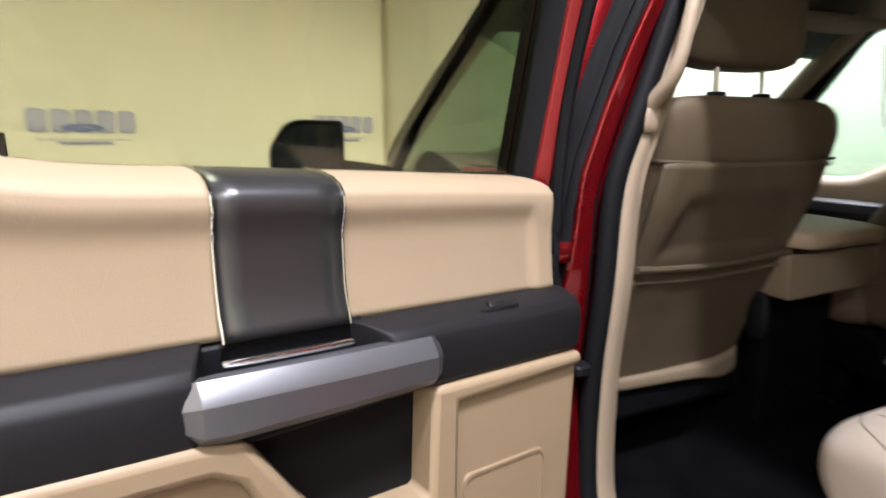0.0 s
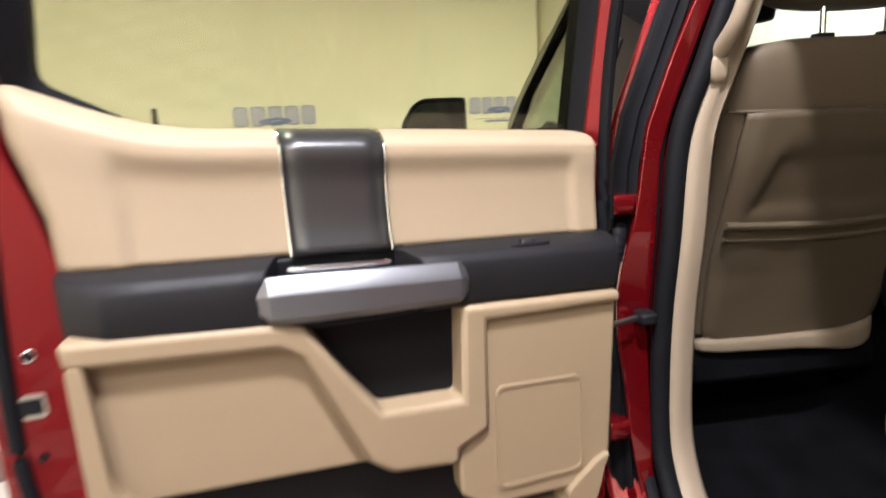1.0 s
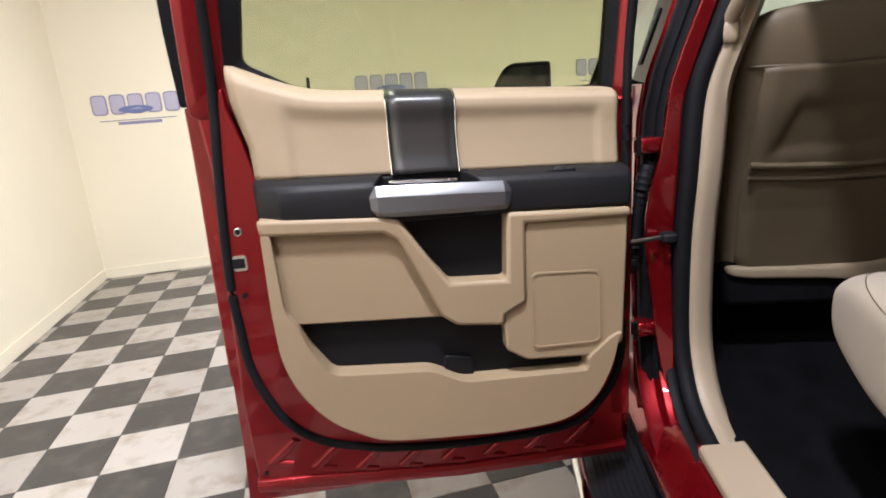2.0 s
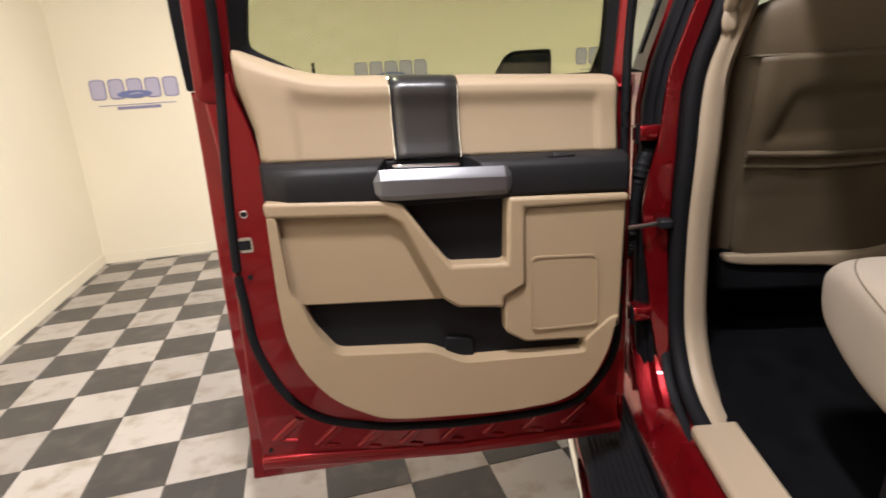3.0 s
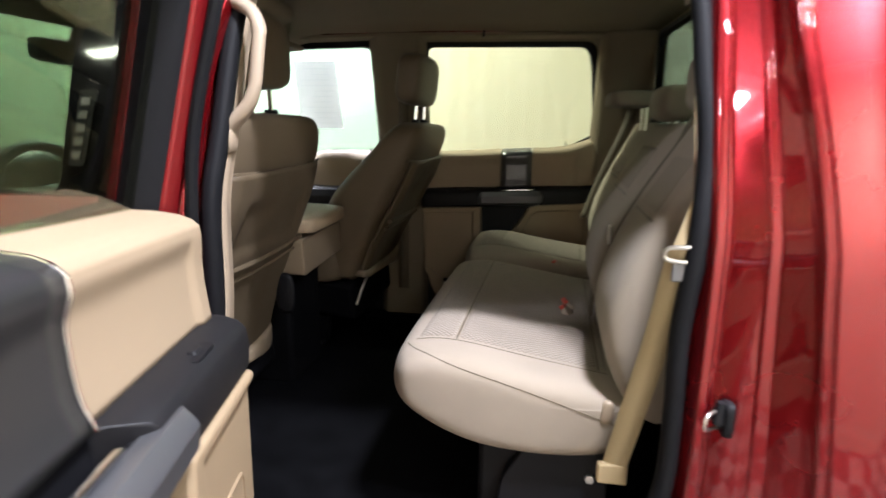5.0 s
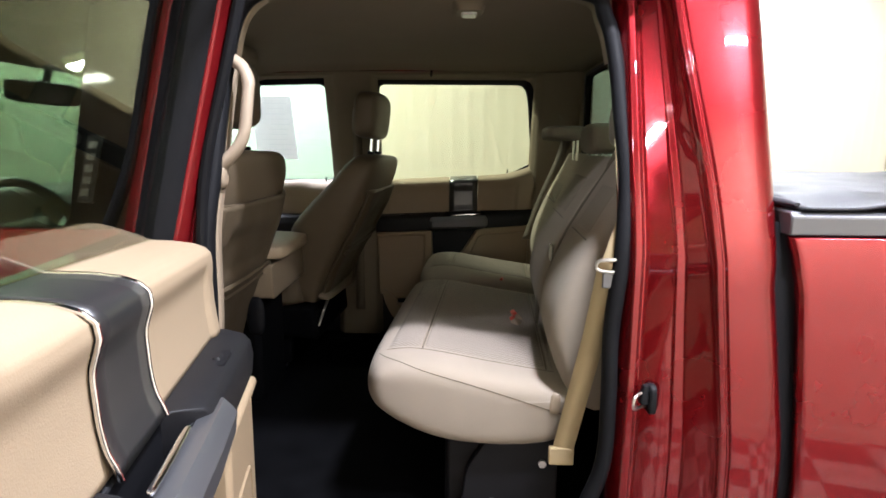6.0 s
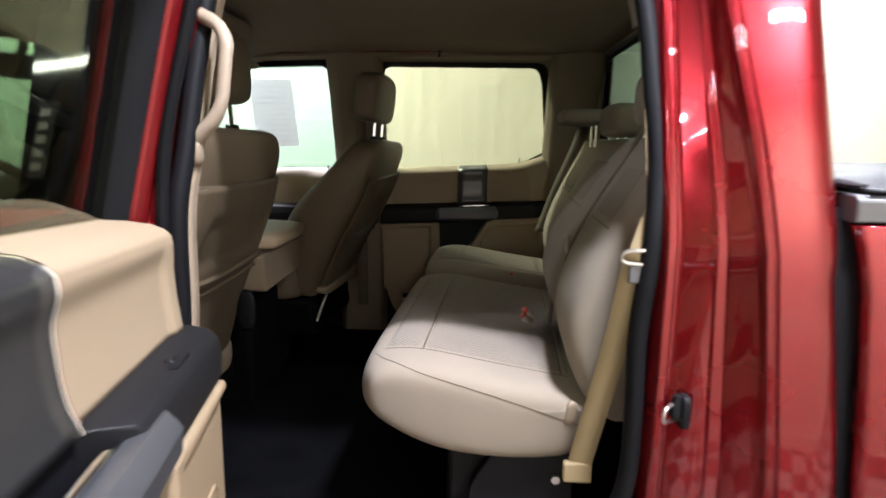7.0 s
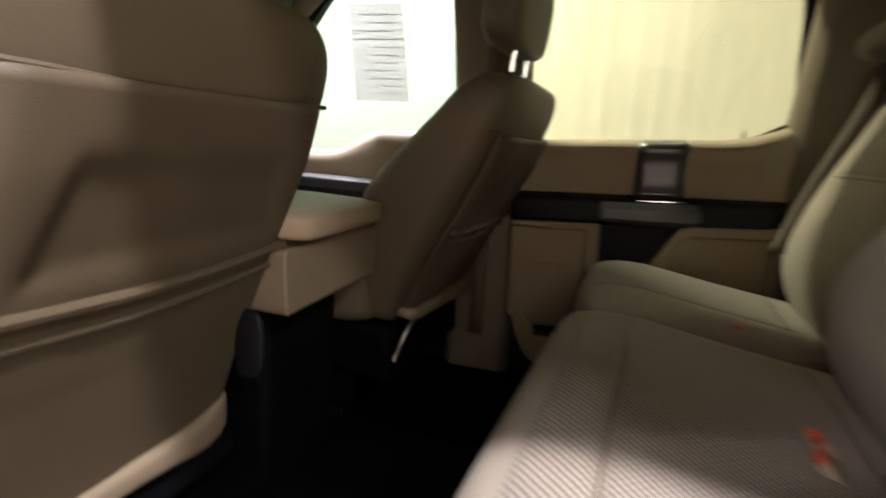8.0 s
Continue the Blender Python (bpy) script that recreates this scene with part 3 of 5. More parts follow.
# pillar behind the front door with hinges and check strap
part("pillar_face", loft([[(skin(z) + dx, y + ly, z) for dx, y in ((0.10, 1.012), (0.075, 1.03), (0.05, 1.05), (0.02, 1.065), (0.02, 1.09), (0.12, 1.09))] for z, ly in ((0.52, -0.02), (0.8, 0.0), (1.1, 0.0), (1.4, -0.015), (1.455, -0.018))]), RED, truck, angle=40, bevel=0.003)
for zz in (0.822, 1.322):
    h = part("hinge", superloft([(zz - 0.020, -0.012, 0.045, 0.988, 1.04), (zz - 0.016, -0.02, 0.05, 0.984, 1.045), (zz + 0.016, -0.02, 0.05, 0.984, 1.045), (zz + 0.020, -0.012, 0.045, 0.988, 1.04)], "z", 4), RED, truck, "red painted door hinge", angle=50)
    part("hinge_pin", tube([(-0.012, 0.982, zz - 0.024), (-0.012, 0.982, zz + 0.026)], 0.006, 10), RUBBER, h)
cs = part("check_strap", tube([(0.07, 0.985, 1.085), (-0.06, 0.945, 1.082)], 0.004, 8, flat=1.6), STEEL, truck)
part("strap_bracket", superloft([(1.074, 0.048, 0.082, 0.960, 1.0), (1.078, 0.045, 0.085, 0.957, 1.003), (1.092, 0.045, 0.085, 0.957, 1.003), (1.096, 0.048, 0.082, 0.960, 1.0)], "z"), BLACK, cs)
part("wiring_boot", tube(smooth_path([(0.03, 1.035, 1.275), (0.008, 1.0, 1.245), (-0.008, 0.992, 1.17), (-0.018, 0.988, 1.08), (-0.024, 0.985, 1.02), (-0.05, 0.97, 0.99)], 10), [(0.018 if k < 16 else 0.013) + 0.0028 * (k % 2) for k in range(51)], 10), RUBBER, truck, "black ribbed wiring boot")
plate_x = [(0.60, 0.088), (0.70, 0.060), (0.82, 0.040), (0.92, 0.032), (1.02, 0.018), (1.137, 0.012), (1.21, 0.022), (1.28, 0.040), (1.35, 0.050), (1.47, 0.062), (1.60, 0.105), (1.72, 0.150), (1.86, 0.200)]
plate_y = [(0.60, 0.955), (0.70, 0.978), (1.06, 1.003), (1.25, 0.990), (1.45, 0.988), (1.59, 0.982), (1.72, 0.970), (1.86, 0.942)]
part("jamb_plate", loft([[(table(plate_x, z), table(plate_y, z), z), (skin(z) + 0.092, table(plate_y, z) - 0.002, z), (skin(z) + 0.092, table(plate_y, z) + 0.014, z), (table(plate_x, z), table(plate_y, z) + 0.014, z)] for z in np.linspace(0.62, 1.86, 40)]), RED, truck, "red pillar plate with a waved edge", angle=50, bevel=0.003)

# ribbed rubber, added also to put the hinge gap's shade in black
part("pillar_weatherstrip", loft([[(skin(z) + dx, y + ly, z) for dx, y in ((0.09, 1.004), (0.064, 1.007), (0.059, 1.014), (0.053, 1.008), (0.046, 1.012), (0.041, 1.021), (0.034, 1.017), (0.027, 1.023), (0.023, 1.034), (0.015, 1.038), (0.012, 1.052), (0.03, 1.058), (0.09, 1.03))] for z, ly in ((0.55, -0.005), (0.8, 0.0), (1.1, 0.006), (1.4, -0.008), (1.5, -0.008), (1.7, -0.024), (1.95, -0.075))]), RUBBER, truck, "black ribbed weatherstrip that also darkens the hinge gap", angle=50)

# running board
part("running_board", loft([[(x, y, z) for x, z in ((-0.16, 0.36), (-0.15, 0.395), (-0.12, 0.405), (0.04, 0.405), (0.05, 0.36), (0.03, 0.34), (-0.14, 0.335))] for y in (-0.15, 2.4)]), BLACK, truck, "black ribbed running board", bevel=0.006)
part("step_tube", tube([(-0.165, -0.2, 0.375), (-0.165, 2.45, 0.375)], 0.022, 12), CHROME, truck)
for k in range(9):
    part("tread_rib", boxes((-0.13 + k * 0.017, -0.123 + k * 0.017, -0.1, 2.3, 0.405, 0.409)), RUBBER, truck)

# near front door, closed
fd = part("front_door", loft([[(skin(z) + d, y, z) for y, d in ((1.075, 0.012), (1.068, 0.0), (1.068, 0.10), (yf, 0.10), (yf, 0.004), (yf - 0.02, 0.0), (1.3, -0.004))] for z, yf in [(zz, 2.12) for zz in np.linspace(0.47, 1.37, 13)] + [(1.385, 1.56), (1.475, 1.41)]]), RED, truck, "closed red front door", bevel=0.004)


def side_x(s, z, d=0.0):
    return skin(z) + d if s > 0 else WIDTH - skin(z) - d


def front_window(s, parent):
    yr = 1.205 if s > 0 else 1.085
    inner = rounded([(yr, 1.478), (1.40, 1.478), (1.56, 1.388), (2.02, 1.388), (1.88, 1.60), (1.53, 1.955), (yr + 0.01, 1.965)], 0.03 if s > 0 else 0.05)
    outer = rounded([(1.055, 1.468), (1.39, 1.468), (1.55, 1.375), (2.12, 1.375), (1.96, 1.61), (1.57, 2.005), (1.065, 2.01)], 0.03)
    part("window_frame", loft([[(side_x(s, z, d), y, z) for y, z in o] for o, d in ((outer, 0.012), (inner, 0.006), (inner, 0.05), (outer, 0.06))], ring=True), PIANO, parent, angle=40, bevel=0.003)
    g = part("window_pane", loft([[(side_x(s, z, d), y, z) for y, z in inner] for d in (0.024, 0.028)]), GLASS, parent, "clear side window")
    g.visible_shadow = False


front_window(1, fd)
pad = part("keypad", loft([[(skin(z) + d, y, z) for y, z in rounded([(1.156, 1.525), (1.192, 1.525), (1.184, 1.665), (1.148, 1.665)], 0.008)] for d in (0.012, 0.004)]), BLACK, fd, "black entry keypad on the window capping", bevel=0.002)
for k in range(5):
    z = 1.540 + k * 0.024
    part("key", loft([[(skin(zz) + dd, y, zz) for y, zz in ((1.166 - 0.06 * (z - 1.54), z), (1.184 - 0.06 * (z - 1.54), z), (1.183 - 0.06 * (z - 1.54), z + 0.014), (1.165 - 0.06 * (z - 1.54), z + 0.014))] for dd in (0.004, 0.0015)]), KEY, pad)
mi = loft([[(-0.235 + (x + 0.235) * k, y, 1.50 + (z - 1.50) * k) for x, z in rounded([(-0.365, 1.40), (-0.105, 1.40), (-0.105, 1.61), (-0.275, 1.612), (-0.315, 1.592), (-0.365, 1.515)], [0.03, 0.03, 0.02, 0.02, 0.02, 0.03])] for y, k in ((2.165, 0.90), (2.155, 0.97), (2.165, 1.0), (2.22, 1.0), (2.27, 0.93), (2.30, 0.78))])
part("side_mirror", mi, BLACK, fd, "black moulded side mirror", angle=40, bevel=0.006)
part("mirror_arm", superloft([(-0.14, 2.18, 2.25, 1.43, 1.475), (0.03, 2.05, 2.12, 1.40, 1.45)], "x"), BLACK, fd)
# dark glass instead of a mirror: the dark reflection is in the colour
part("mirror_glass", prism(rounded([(-0.345, 1.43), (-0.125, 1.43), (-0.125, 1.592), (-0.29, 1.592), (-0.345, 1.51)], 0.02), 2.150, 2.154), SCREEN, fd)

# far side of the body
far_mirror = part("side_mirror", loft([[(2.29 + (x - 2.29) * k, y, 1.51 + (z - 1.51) * k) for x, z in rounded([(2.14, 1.41), (2.43, 1.41), (2.43, 1.53), (2.38, 1.605), (2.34, 1.625), (2.14, 1.62)], 0.03)] for y, k in ((1.985, 0.90), (1.975, 0.97), (1.985, 1.0), (2.05, 1.0), (2.10, 0.93), (2.13, 0.78))]), BLACK, truck, "black far side mirror", angle=40, bevel=0.006)
part("mirror_glass", prism(rounded([(2.16, 1.43), (2.41, 1.43), (2.41, 1.53), (2.36, 1.60), (2.16, 1.60)], 0.02), 1.970, 1.974), MIRROR, far_mirror, "bright far mirror glass")
part("mirror_arm", superloft([(1.98, 1.98, 2.06, 1.40, 1.45), (2.18, 2.00, 2.07, 1.42, 1.47)], "x"), BLACK, far_mirror)
part("far_side_skin", loft([[(WIDTH - skin(z) - d, y, z) for y, d in ((-0.19, 0.0), (0.5, -0.006), (1.3, -0.006), (yf, 0.0), (yf, 0.05), (-0.19, 0.05))] for z, yf in [(zz, 2.12) for zz in np.linspace(0.47, 1.37, 9)] + [(1.385, 1.56), (1.47, 1.41)]]), RED, truck, bevel=0.004)
part("far_side_lining", boxes((1.90, 1.925, -0.16, 2.1, 0.60, 1.36)), BLACK, truck)
front_window(-1, truck)
part("far_b_pillar", loft([[(WIDTH - skin(z) - d, y, z) for y, d in ((0.83, 0.03), (1.09, 0.03), (1.09, 0.10), (1.04, 0.135 + e), (0.85, 0.135 + e), (0.83, 0.10 + e))] for z, e in ((0.62, 0.045), (1.0, 0.04), (1.40, 0.03), (1.47, 0.015), (1.6, 0.0), (1.8, 0.0), (2.01, 0.0))]), HEADLINER, truck, "taupe pillar trim", bevel=0.01)
part("far_c_pillar", loft([[(WIDTH - skin(z) - d, y, z) for y, d in ((0.045, 0.03), (-0.19, 0.0), (-0.165, 0.22), (-0.08, 0.19), (0.02, 0.15), (0.045, 0.11))] for z in (0.62, 1.0, 1.47, 1.6, 1.8, 2.01)]), HEADLINER, truck, "taupe rear quarter trim", bevel=0.01)
part("far_header", loft([[(WIDTH - skin(1.95) - d, y, z - 0.015 * step(1.0, 1.6, y)) for d, z in ((0.02, 2.05), (0.0, 2.015), (0.10, 1.990), (0.16, 1.998), (0.14, 2.05))] for y in (-0.18, 0.5, 1.0, 1.6)]), HEADLINER, truck, bevel=0.006)
# sill blackened like the floor for the shade low on this side
part("far_sill", boxes((1.80, 1.90, -0.16, 2.1, 0.58, 0.64)), CARPET, truck, bevel=0.01)

# windscreen, pillars, bonnet, wings
for s in (1, -1):
    part("windscreen_pillar", tube([(side_x(s, 1.46, 0.07), 2.20, 1.43), (side_x(s, 1.6, 0.07), 1.98, 1.62), (side_x(s, 1.8, 0.08), 1.74, 1.85), (side_x(s, 1.98, 0.10), 1.48, 2.005)], 0.05, 10, flat=0.8), HEADLINER, truck, sub=1)
    part("front_wing", loft([[(side_x(s, 0.6, d), 2.13, z), (side_x(s, 1.0, d), 3.3, z)] for z, d in ((0.55, 0.0), (1.0, -0.01), (1.38, 0.0), (1.42, 0.08))], False), RED, truck, solid=0.02)


def screen(u, v):
    y, z = 2.30 - 0.82 * v, 1.40 + 0.62 * v
    x = 0.17 + 0.08 * v + u * (WIDTH - 0.34 - 0.16 * v)
    return (x, y + 0.10 * (1 - (2 * u - 1) ** 2), z)


part("windscreen_header", loft([[(x, y, z + 0.012 * (1 - (x - 1.015) ** 2 / 0.64)) for y, z in ((1.40, 2.010), (1.50, 1.985), (1.62, 1.925), (1.70, 1.868), (1.715, 1.868), (1.66, 1.935), (1.54, 2.010), (1.42, 2.035))] for x in (0.24, 0.5, 0.76, 1.015, 1.27, 1.53, 1.79)]), BLACK, truck, "dark header trim over the windscreen", angle=50, bevel=0.004)
ws = part("windscreen", grid_sheet(screen, 16, 8), GLASS, truck, "clear laminated windscreen")
ws.visible_shadow = False
part("bonnet", grid_sheet(lambda u, v: (0.12 + u * (WIDTH - 0.24), 2.36 + 1.05 * v, 1.40 - 0.12 * v ** 2 + 0.05 * (1 - (2 * u - 1) ** 4)), 16, 10), RED, truck, "red bonnet with raised middle", solid=0.02)
part("grille", boxes((0.15, 1.88, 3.36, 3.42, 0.75, 1.22)), CHROME, truck, bevel=0.02)
part("front_bumper", superloft([(0.02, 3.30, 3.50, 0.52, 0.74), (0.4, 3.36, 3.58, 0.50, 0.75), (1.63, 3.36, 3.58, 0.50, 0.75), (2.01, 3.30, 3.50, 0.52, 0.74)], "x"), CHROME, truck)
for x in (0.10, 1.68):
    part("headlight", superloft([(x, 3.25, 3.42, 0.85, 1.2), (x + 0.25, 3.28, 3.44, 0.85, 1.2)], "x"), LENS, truck)
part("chassis", boxes((0.35, 0.55, -2.4, 3.3, 0.42, 0.56), (1.48, 1.68, -2.4, 3.3, 0.42, 0.56), (0.12, 1.9, -0.19, 2.2, 0.50, 0.578)), BLACK, truck)

# cargo bed with soft cover
def bed_end(z):
    return table([(0.5, -0.312), (0.85, -0.302), (1.03, -0.290), (1.22, -0.275), (1.385, -0.260), (1.48, -0.238), (1.56, -0.230)], z)


for s in (1, -1):
    part("bed_side", loft([[(side_x(s, z, d), y, z) for y, d in ((bed_end(z) - 0.004, 0.03), (bed_end(z) + 0.002, 0.012), (bed_end(z) - 0.008, 0.0), (-0.9, -0.012), (-1.9, -0.008), (-2.22, 0.01), (-2.22, 0.07), (bed_end(z) - 0.004, 0.07))] for z in (0.55, 0.8, 0.95, 1.1, 1.2, 1.28, 1.34, 1.36, 1.44, 1.475)]), RED, truck, "red bed side", bevel=0.004)
    part("bed_rail", loft([[(side_x(s, 1.48, dx), y, z) for dx, z in ((-0.004, 1.478), (-0.006, 1.515), (0.004, 1.525), (0.09, 1.525), (0.09, 1.478))] for y in (-0.232, -2.23)]), SILVER, truck, "grey bed rail cap", bevel=0.004)
    # black strip stands in for the shade inside the open gap
    part("gap_shade_strip", loft([[(side_x(s, z, d), y, z) for y, d in ((cab_end(z) + 0.004, 0.022), (0.5 * (cab_end(z) + bed_end(z)), 0.028), (bed_end(z) - 0.004, 0.032), (bed_end(z) - 0.004, 0.09), (cab_end(z) + 0.004, 0.09))] for z in np.linspace(0.55, 1.50, 16)]), RUBBER, truck, "black strip for the shaded gap between cab and bed")
part("bed_front", boxes((0.10, 1.93, -0.345, -0.325, 0.6, 1.478)), RED, truck, bevel=0.004)
part("bed_floor", boxes((0.06, 1.97, -2.22, -0.345, 0.72, 0.76)), BLACK, truck)
part("tailgate", boxes((0.06, 1.97, -2.26, -2.215, 0.62, 1.47)), RED, truck, bevel=0.01)


def cover(u, v):
    x, y = 0.01 + u * (WIDTH - 0.02), -0.25 - v * 1.98
    e = min(u, 1 - u)
    return (x, y, 1.535 + 0.012 * noise.noise((x * 6, y * 5, 0)) + 0.008 * step(0, 0.1, e) + 0.012 * math.exp(-((y + 0.45) / 0.06) ** 2) - 0.006 * math.sin(40 * u) * math.exp(-e * 30))


part("bed_cover", grid_sheet(cover, 60, 50), COVER, truck, "slack black vinyl bed cover", solid=0.006)
part("cover_roll", tube(smooth_path([(0.02 + k * 0.1, -0.245 + 0.012 * math.sin(k * 1.7), 1.538 + 0.006 * math.sin(k * 2.3)) for k in range(20)], 5), [0.006 + 0.018 * min(1.0, k / 8.0) * (1 + 0.3 * math.sin(k * 1.1)) for k in range(96)], 14, flat=0.6), COVER, truck, "rolled front hem of the cover")
for s in (1, -1):
    part("tail_light", superloft([(-2.20, *sorted((side_x(s, 1.2, -0.004), side_x(s, 1.2, 0.06))), 1.05, 1.42), (-2.265, *sorted((side_x(s, 1.2, 0.0), side_x(s, 1.2, 0.06))), 1.05, 1.42)], "y"), LENS_RED, truck)
for x in (0.02, 1.75):
    for y in (2.55, -1.15):
        w = part("wheel", prism([(y + 0.24 * math.cos(k * math.tau / 32), 0.40 + 0.24 * math.sin(k * math.tau / 32)) for k in range(32)], x + 0.03, x + 0.23, "x"), ALLOY, truck, bevel=0.01)
        part("tyre", loft([[(x + dx, y + r * math.cos(k * math.tau / 40), 0.40 + r * math.sin(k * math.tau / 40)) for k in range(40)] for dx, r in ((0.0, 0.26), (0.0, 0.34), (0.03, 0.395), (0.23, 0.395), (0.26, 0.34), (0.26, 0.26))], ring=True), TYRE, w)


# ---------------------------------------------------------------- rear doors
# a door's own frame: u from the hinge side to the latch side (x = s * u), n into the cabin (y), z up
def ztop(u):
    return table([(-0.05, 1.474), (0.30, 1.494), (0.60, 1.509), (0.66, 1.514), (0.70, 1.524), (0.75, 1.548), (0.79, 1.572), (0.82, 1.586), (0.85, 1.588)], u)


def zarm(u):
    return 1.300 + 0.041 * u


def rear_door(name, s, m, label, opened):
    door = thing(name, label, "truck door", "", m)

    def q(o):
        return [(s * u, z) for u, z in o]

    def skin_row(u, lift=0.0, z_lo=None, shade=1.0):
        lo, hi = (zarm(u) if z_lo is None else z_lo), ztop(u)
        prof = [(0.0, 0.008), (0.15, 0.0045), (0.35, 0.001), (0.55, 0.0), (0.68, 0.0015), (0.78, 0.002), (0.86, 0.000), (0.915, -0.010), (0.955, -0.028), (0.982, -0.058), (1.0, -0.108)]
        flat = 1 - 0.55 * step(0.70, 0.80, u)
        return [(s * u, n * flat + lift, lo + (hi - lo) * k) for k, n in prof]

    # upper skin with its shallow inset field
    def inset(u, k):
        a = step(0.030, 0.050, u) * (1 - step(0.708, 0.734, u))
        return -0.0075 * a * (1 - step(0.60, 0.80, k))

    us = list(np.linspace(-0.012, 0.06, 13)) + list(np.linspace(0.09, 0.68, 15)) + list(np.linspace(0.70, 0.80, 21))

    def flare(u, z):
        edge_u = table([(1.30, 0.808), (1.40, 0.812), (1.44, 0.822), (1.50, 0.836), (1.57, 0.840)], z)
        return u if u < 0.70 else 0.70 + (u - 0.70) * (edge_u - 0.70) / 0.10

    rows = []
    for u in us:
        edge = 0.010 * (1 - step(-0.012, -0.002, u)) + 0.014 * step(0.785, 0.80, u)
        row = skin_row(u)
        full = []
        for i in range(len(row) - 1):
            for j in range(3):
                full.append(Vector(row[i]).lerp(Vector(row[i + 1]), j / 3))
        full.append(Vector(row[-1]))
        lo, hi = zarm(u), ztop(u)
        rows.append([(s * flare(u, p.z), p.y + inset(u, (p.z - lo) / (hi - lo)) - edge, p.z) for p in full])
    bm = loft(rows, False)
    part("upper_panel", bm, TAN_SOFT, door, "tan soft touch upper door skin", solid=0.012, angle=60)

    # gunmetal strip with chrome edges
    us = np.linspace(0.369, 0.514, 6)
    def strip_row(u, lift):
        lo, hi = zarm(u), ztop(u)
        return [(x, n + lift + inset(u, (z - lo) / (hi - lo)) * step(0.0, 0.22, (z - lo) / (hi - lo)), z) for x, n, z in [tuple(Vector(a).lerp(Vector(b), j / 2)) for a, b in zip(skin_row(u), skin_row(u)[1:]) for j in range(2)] + [skin_row(u)[-1]]]

    part("accent_strip", loft([strip_row(u, 0.0045) for u in us], False), GUN, door, "satin gunmetal accent strip", solid=0.004, angle=45)
    for u in (0.367, 0.516):
        wig = smooth_path(strip_row(u, 0.0055), 2)
        part("chrome_edge", tube(wig, 0.0030, 10, flat=0.8, up=(1, 0, 0)), CHROME, door)

    # armrest, in two lengths with the grip between
    def arm(u, end=0.0, slant=0.0):
        t, g = zarm(u), 1 - end
        prof = [(-0.01, 0.002), (0.020 * g, 0.0), (0.050 * g, -0.008), (0.060 * g, -0.020), (0.064 * g, -0.045), (0.060 * g, -0.085), (0.045 * g, -0.094), (-0.01, -0.096)]
        return [(s * (u + slant * (1 - max(n, 0) / 0.064)), n, t + dz) for n, dz in prof]

    part("armrest", loft([arm(u, e, k) for u, e, k in ((-0.022, 0.35, 0), (-0.012, 0.06, 0), (0.0, 0.0, 0), (0.15, 0.0, 0), (0.285, 0.0, 0), (0.325, 0.0, 0.045))]), DARK, door, "charcoal grained armrest", angle=40, bevel=0.004)
    part("armrest", loft([arm(u, e, k) for u, e, k in ((0.560, 0.0, -0.028), (0.60, 0.0, 0), (0.70, 0.0, 0), (0.755, 0.0, 0), (0.80, 0.45, 0), (0.812, 0.75, 0))]), DARK, door, "charcoal grained armrest", angle=40, bevel=0.004)
    # grip well
    part("grip_well", boxes((*sorted((s * 0.345, s * 0.545)), -0.012, 0.004, 1.215, 1.318), (*sorted((s * 0.345, s * 0.545)), 0.004, 0.055, 1.222, 1.245), (*sorted((s * 0.285, s * 0.347)), 0.0, 0.052, 1.225, 1.29)), BLACK, door, "black grip well", bevel=0.004)
    # silver pull
    bar = []
    for u, n1, t, b in ((0.258, 0.058, 1.283, 1.238), (0.268, 0.070, 1.291, 1.232), (0.282, 0.080, 1.294, 1.231), (0.40, 0.082, 1.300, 1.234), (0.53, 0.080, 1.306, 1.238), (0.555, 0.076, 1.306, 1.240), (0.576, 0.060, 1.302, 1.247), (0.580, 0.050, 1.298, 1.25)):
        bar.append([(s * u, 0.040, t - 0.004), (s * u, n1 - 0.016, t), (s * u, n1 - 0.004, t - 0.014), (s * u, n1, t - 0.022), (s * u, n1 - 0.003, b + 0.012), (s * u, n1 - 0.014, b), (s * u, 0.040, b + 0.004)])
    part("door_pull", loft(bar), SILVER, door, "silver painted pull handle", angle=25, bevel=0.003)
    part("release_lever", superloft([(s * 0.375, 0.036, 0.044, 1.300, 1.306), (s * 0.388, 0.035, 0.046, 1.299, 1.307), (s * 0.515, 0.035, 0.046, 1.305, 1.313), (s * 0.528, 0.036, 0.044, 1.307, 1.313)], "x", 3), CHROME, door, "chrome door release lever", sub=1)
    sw = part("window_switch", superloft([(1.291, *sorted((s * 0.108, s * 0.182)), 0.014, 0.048), (1.3035, *sorted((s * 0.110, s * 0.180)), 0.016, 0.046)], "z", 6), BLACK, door, "black window switch", angle=50)
    part("switch_key", superloft([(1.299, *sorted((s * 0.130, s * 0.162)), 0.022, 0.041), (1.3085, *sorted((s * 0.134, s * 0.158)), 0.024, 0.034)], "z", 5), DARK, sw)

    # lower field
    full = rounded([(0.815, 1.27), (0.808, 0.945), (0.775, 0.85), (0.715, 0.766), (0.61, 0.705), (0.30, 0.678), (0.15, 0.686), (0.075, 0.73), (0.030, 0.805), (0.0, 0.88), (-0.01, 1.22), (0.4, 1.24)], 0.08)
    part("lower_backing", prism(q(full), -0.03, 0.016), BLACK, door, "black inner lining of the door pockets", bevel=0.004)
    card = [(0.805, 1.222), (0.551, 1.203), (0.521, 1.187), (0.430, 0.990), (0.756, 1.012), (0.806, 1.02)]
    part("lower_card", prism(q(rounded(card, 0.012)), 0.0, 0.044), TAN, door, "tan moulded lower door card", bevel=0.006)
